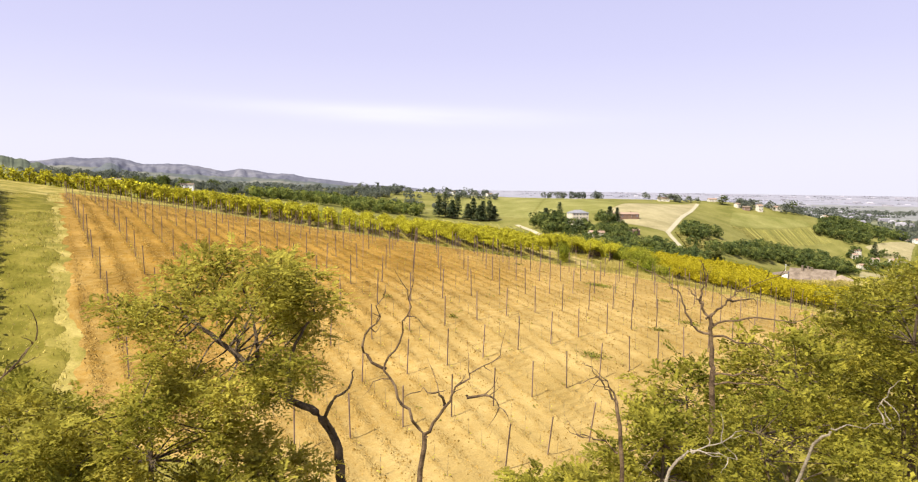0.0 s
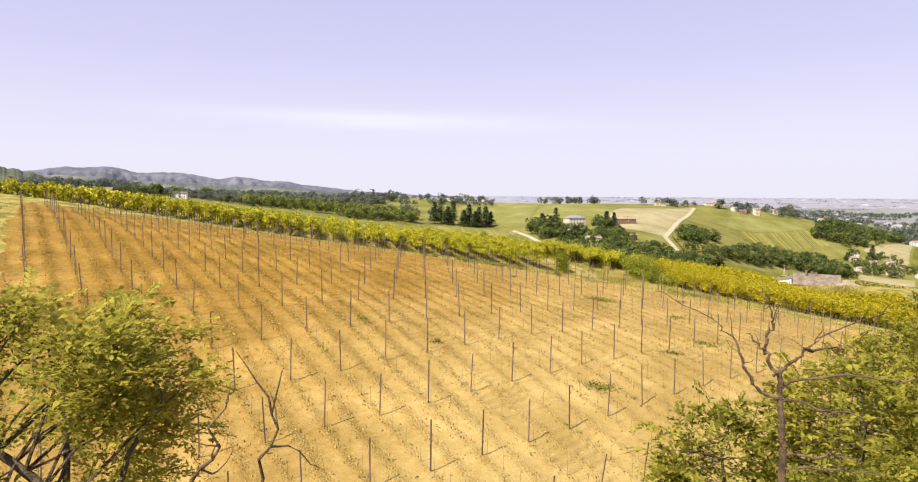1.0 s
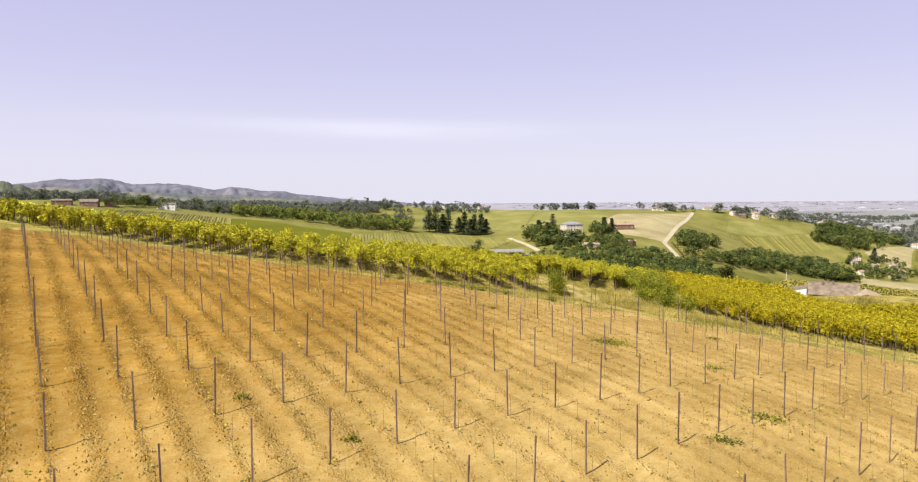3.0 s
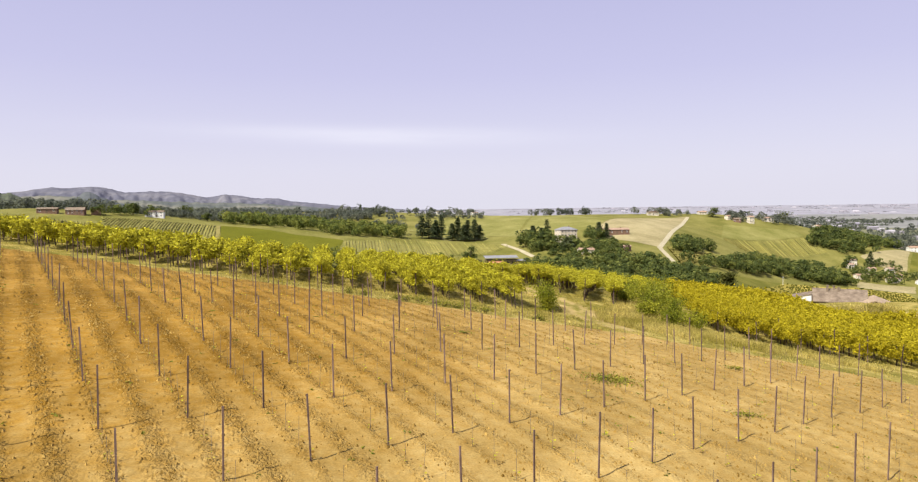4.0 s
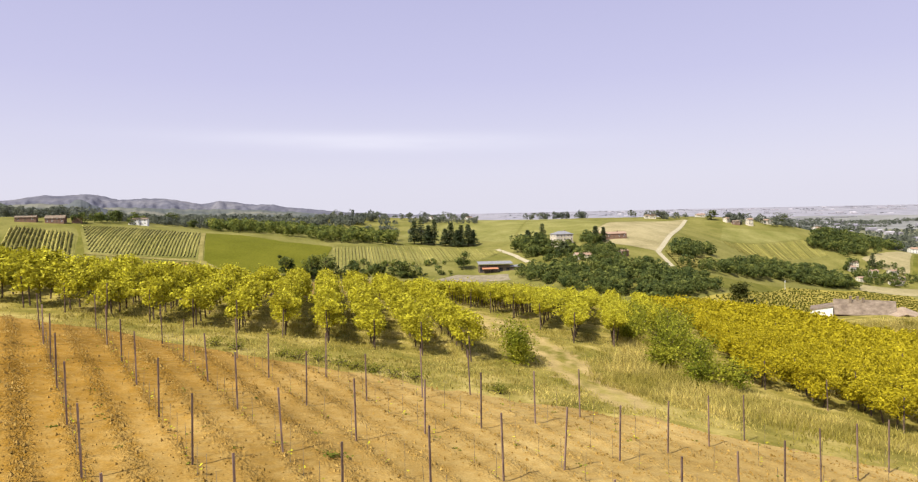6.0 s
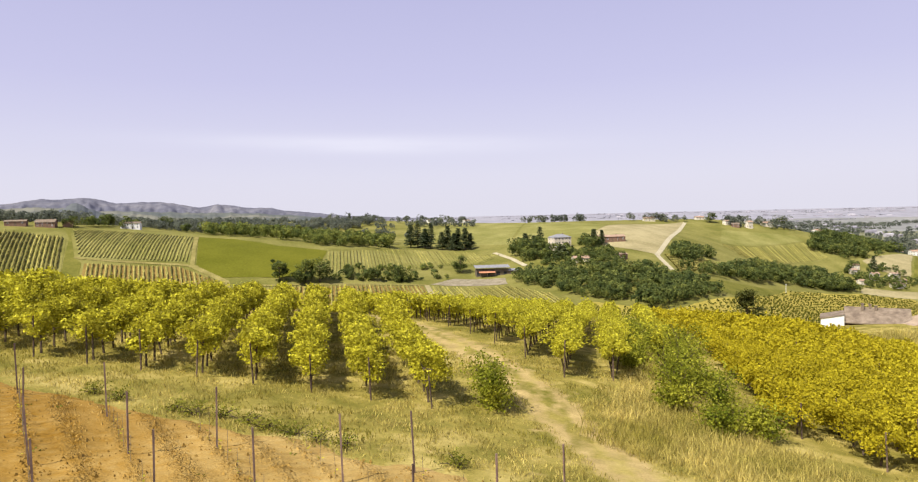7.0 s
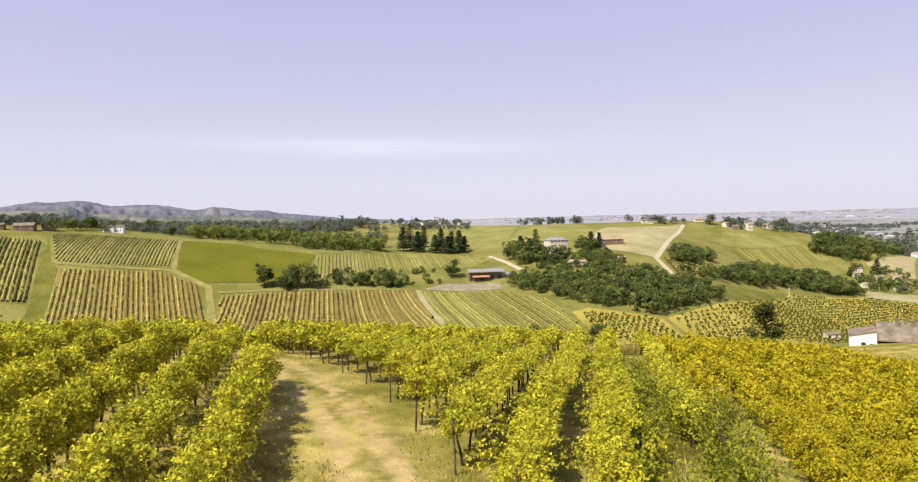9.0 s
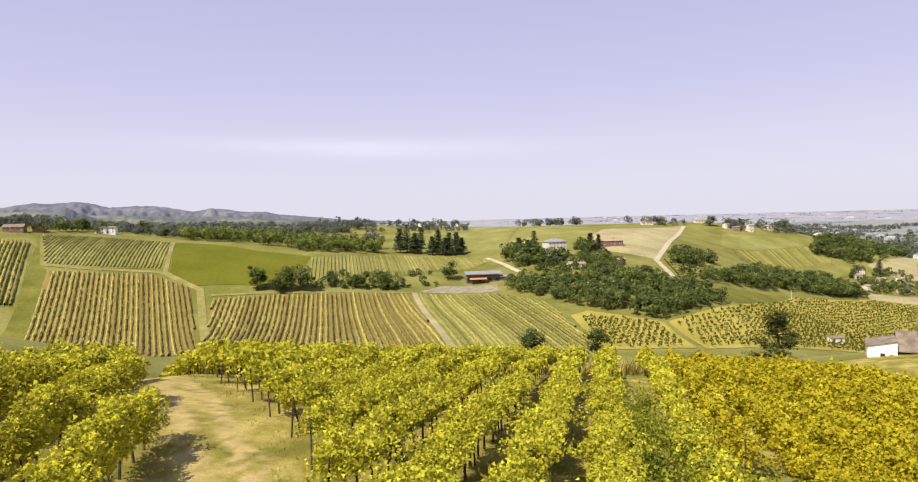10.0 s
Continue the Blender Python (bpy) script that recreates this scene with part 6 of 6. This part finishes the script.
    rv = [(12.2, -4.2, 0.6), (17.5, -4.2, 2.75), (17.5, 6.4, 2.75), (12.2, 6.4, 0.6), (22.8, -4.2, 0.6), (22.8, 6.4, 0.6)]
    rv = rv + [(p[0], p[1], p[2] + 0.22) for p in rv]
    piece("wing_roof", mesh_from("wing_roof", rv, [(0, 1, 2, 3), (1, 4, 5, 2), (6, 7, 8, 9), (7, 10, 11, 8), (0, 1, 7, 6), (1, 4, 10, 7), (2, 3, 9, 8), (5, 2, 8, 11), (0, 3, 9, 6), (4, 5, 11, 10)], M_TILES), e, "pale worn clay tiles")
    # a dark panel on the wall carries the shade of the open gable
    v, f = box(14.2, -3.07, -2.0, 20.8, -2.97, 1.2)
    piece("opening", mesh_from("opening", v, f, M_DARK), e, "dark panel as shade inside the open gable")
    for x, y, top in ((7.4, 4.2, 5.0), (8.8, 5.0, 4.8), (9.8, 4.4, 4.6)):
        v, f = join([box(x, y, 2.5, x + 0.5, y + 0.5, top), box(x - 0.08, y - 0.08, top, x + 0.58, y + 0.58, top + 0.14)])
        piece("chimney", mesh_from("chimney", v, f, M_OLDROOF), r)


build_houses()


# ---- mountains and plain ----
def mountain(name, label, radius, depth, profile, colour, seed, fine, relief, crest=2.2, jag=9):
    """A ridge in an arc: elevation in degrees by azimuth, with spurs and gullies."""
    m = material(name + "_distance_tone", colour[0], colour[1], 0.006, rough=1.0, third=colour[2], fine=fine)
    A, R = np.meshgrid(np.linspace(profile[0][0], profile[-1][0], 420), np.linspace(0, 1, 26))
    rr = radius + depth * (R - 1)
    X, Y = np.sin(np.radians(A)) * rr, np.cos(np.radians(A)) * rr
    top = np.interp(A, [p[0] for p in profile], [p[1] for p in profile])
    top = 8.6 + (radius - 75) * np.tan(np.radians(top)) + (fbm(A * crest, A * 0, seed, 5) - 0.5) * jag
    spur = fbm(A * 1.3 + 0.5 * R, R * 2.5, seed) + 0.5 * fbm(A * 4, R * 5, seed + 7)
    Z = -46 + (top + 46) * np.clip(R ** 0.7 + relief * (spur - 0.75) * R ** 0.5 * (1 - R) * 2.5, 0, 1)
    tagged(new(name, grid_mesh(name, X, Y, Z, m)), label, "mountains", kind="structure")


# bluish distance haze is mixed into the ridge, foothill and knoll colours
mountain("backdrop_mountains", "mountain ridge tinted blue-grey for haze", 4300, 900,
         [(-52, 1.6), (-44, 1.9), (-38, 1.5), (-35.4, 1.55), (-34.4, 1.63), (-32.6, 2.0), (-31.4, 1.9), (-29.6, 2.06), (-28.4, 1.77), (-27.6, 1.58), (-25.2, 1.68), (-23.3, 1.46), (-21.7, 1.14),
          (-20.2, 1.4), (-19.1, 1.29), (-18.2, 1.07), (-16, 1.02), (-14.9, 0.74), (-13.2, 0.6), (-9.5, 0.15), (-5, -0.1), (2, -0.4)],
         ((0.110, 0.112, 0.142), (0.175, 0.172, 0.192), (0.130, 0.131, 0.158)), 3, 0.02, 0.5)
mountain("backdrop_foothills", "haze-tinted green foothills with woods and pale fields", 2900, 700,
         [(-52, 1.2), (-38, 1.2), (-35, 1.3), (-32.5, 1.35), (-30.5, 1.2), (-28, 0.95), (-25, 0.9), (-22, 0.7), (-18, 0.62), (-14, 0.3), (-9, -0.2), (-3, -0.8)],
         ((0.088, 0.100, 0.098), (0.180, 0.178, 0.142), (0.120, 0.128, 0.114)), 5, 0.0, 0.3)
mountain("backdrop_knoll", "dark wooded knoll before the mountains, tinted bluish for haze", 2300, 300,
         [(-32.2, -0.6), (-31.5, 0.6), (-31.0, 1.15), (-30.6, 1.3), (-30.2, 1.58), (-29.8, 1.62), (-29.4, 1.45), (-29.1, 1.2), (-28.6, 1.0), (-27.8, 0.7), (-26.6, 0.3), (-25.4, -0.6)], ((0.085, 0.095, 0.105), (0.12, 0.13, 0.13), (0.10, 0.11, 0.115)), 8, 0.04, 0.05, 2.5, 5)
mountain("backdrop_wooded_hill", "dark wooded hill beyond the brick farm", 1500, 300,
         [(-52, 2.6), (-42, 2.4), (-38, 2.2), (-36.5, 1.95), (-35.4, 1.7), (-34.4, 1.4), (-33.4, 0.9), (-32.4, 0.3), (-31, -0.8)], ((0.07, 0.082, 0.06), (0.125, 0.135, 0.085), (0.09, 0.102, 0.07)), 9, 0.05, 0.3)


# tree lines bleached by painted haze, close to the plain's own tone
M_FARTREE = material("haze_tinted_tree_line", (0.225, 0.225, 0.25), (0.26, 0.257, 0.285), 0.01, rough=1.0)


def build_plain():
    for name, label, r0, r1, mat, lift in (("backdrop_plain", "distant plain with towns and fields, coloured pale for haze", 2800, 4850, M_PLAINLAND, 4.5), ("backdrop_fields", "green fields on the plain, greyed for haze", 1900, 2950, M_MIDPLAIN, 3.0), ("backdrop_lowland", "lowland fields at the foot of the hills", 1150, 2050, M_NEARPLAIN, 1.5)):
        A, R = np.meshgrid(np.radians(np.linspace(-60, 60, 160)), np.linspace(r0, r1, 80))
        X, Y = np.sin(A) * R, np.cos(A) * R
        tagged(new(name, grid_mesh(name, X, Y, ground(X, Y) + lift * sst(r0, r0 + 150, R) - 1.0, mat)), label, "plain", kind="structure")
    rng = np.random.default_rng(81)
    vs, fs = [], []
    for _ in range(150):
        a, r = radians(rng.uniform(12, 42)), rng.uniform(1250, 4200)
        x, y = math.sin(a) * r, math.cos(a) * r
        w, d, h = rng.gamma(2.0, 6.0) + 8, rng.uniform(8, 16), rng.uniform(3, 6)
        z = gz(x, y) + 2
        o = len(vs)
        v, f = box(x - w / 2, y - d / 2, z - 3, x + w / 2, y + d / 2, z + h)
        v = v + [(x - w / 2, y, z + h * 1.3), (x + w / 2, y, z + h * 1.3)]
        f = f[:1] + f[2:] + [(4, 5, 9, 8), (6, 7, 8, 9), (4, 8, 7), (5, 6, 9)]
        vs += v
        fs += [tuple(i + o for i in g) for g in f]
    tagged(new("distant_town", mesh_from("distant_town", vs, fs, M_TOWN)), "town houses and sheds on the plain, greyed for haze", "town", kind="stuff")
    # tree lines run across the lowland
    spots = []
    for _ in range(110):
        a, r, ln, t = rng.uniform(8, 42), rng.uniform(1150, 2500), rng.uniform(40, 220), rng.uniform(-0.35, 0.35)
        x, y = math.sin(radians(a)) * r, math.cos(radians(a)) * r
        spots += [(x + k * math.cos(t) + rng.normal(0, 4), y + k * math.sin(t) + rng.normal(0, 4), rng.uniform(7, 13), rng.uniform(5, 8)) for k in np.arange(0, ln, 9)]
    wood("distant_trees", "tree lines across the lowland", spots, M_TREE_HAZE, 82, 3.0, 40)
    spots = []
    for _ in range(110):
        a, r, ln = rng.uniform(-4, 42), rng.uniform(2500, 4300), rng.uniform(20, 160)
        x, y = math.sin(radians(a)) * r, math.cos(radians(a)) * r
        spots += [(x + k, y + rng.normal(0, 8), rng.uniform(4, 8), rng.uniform(9, 14)) for k in np.arange(0, ln, 16)]
    wood("distant_woods", "tree lines on the plain, coloured pale for haze", spots, M_FARTREE, 83, 6.0, 18)


build_plain()
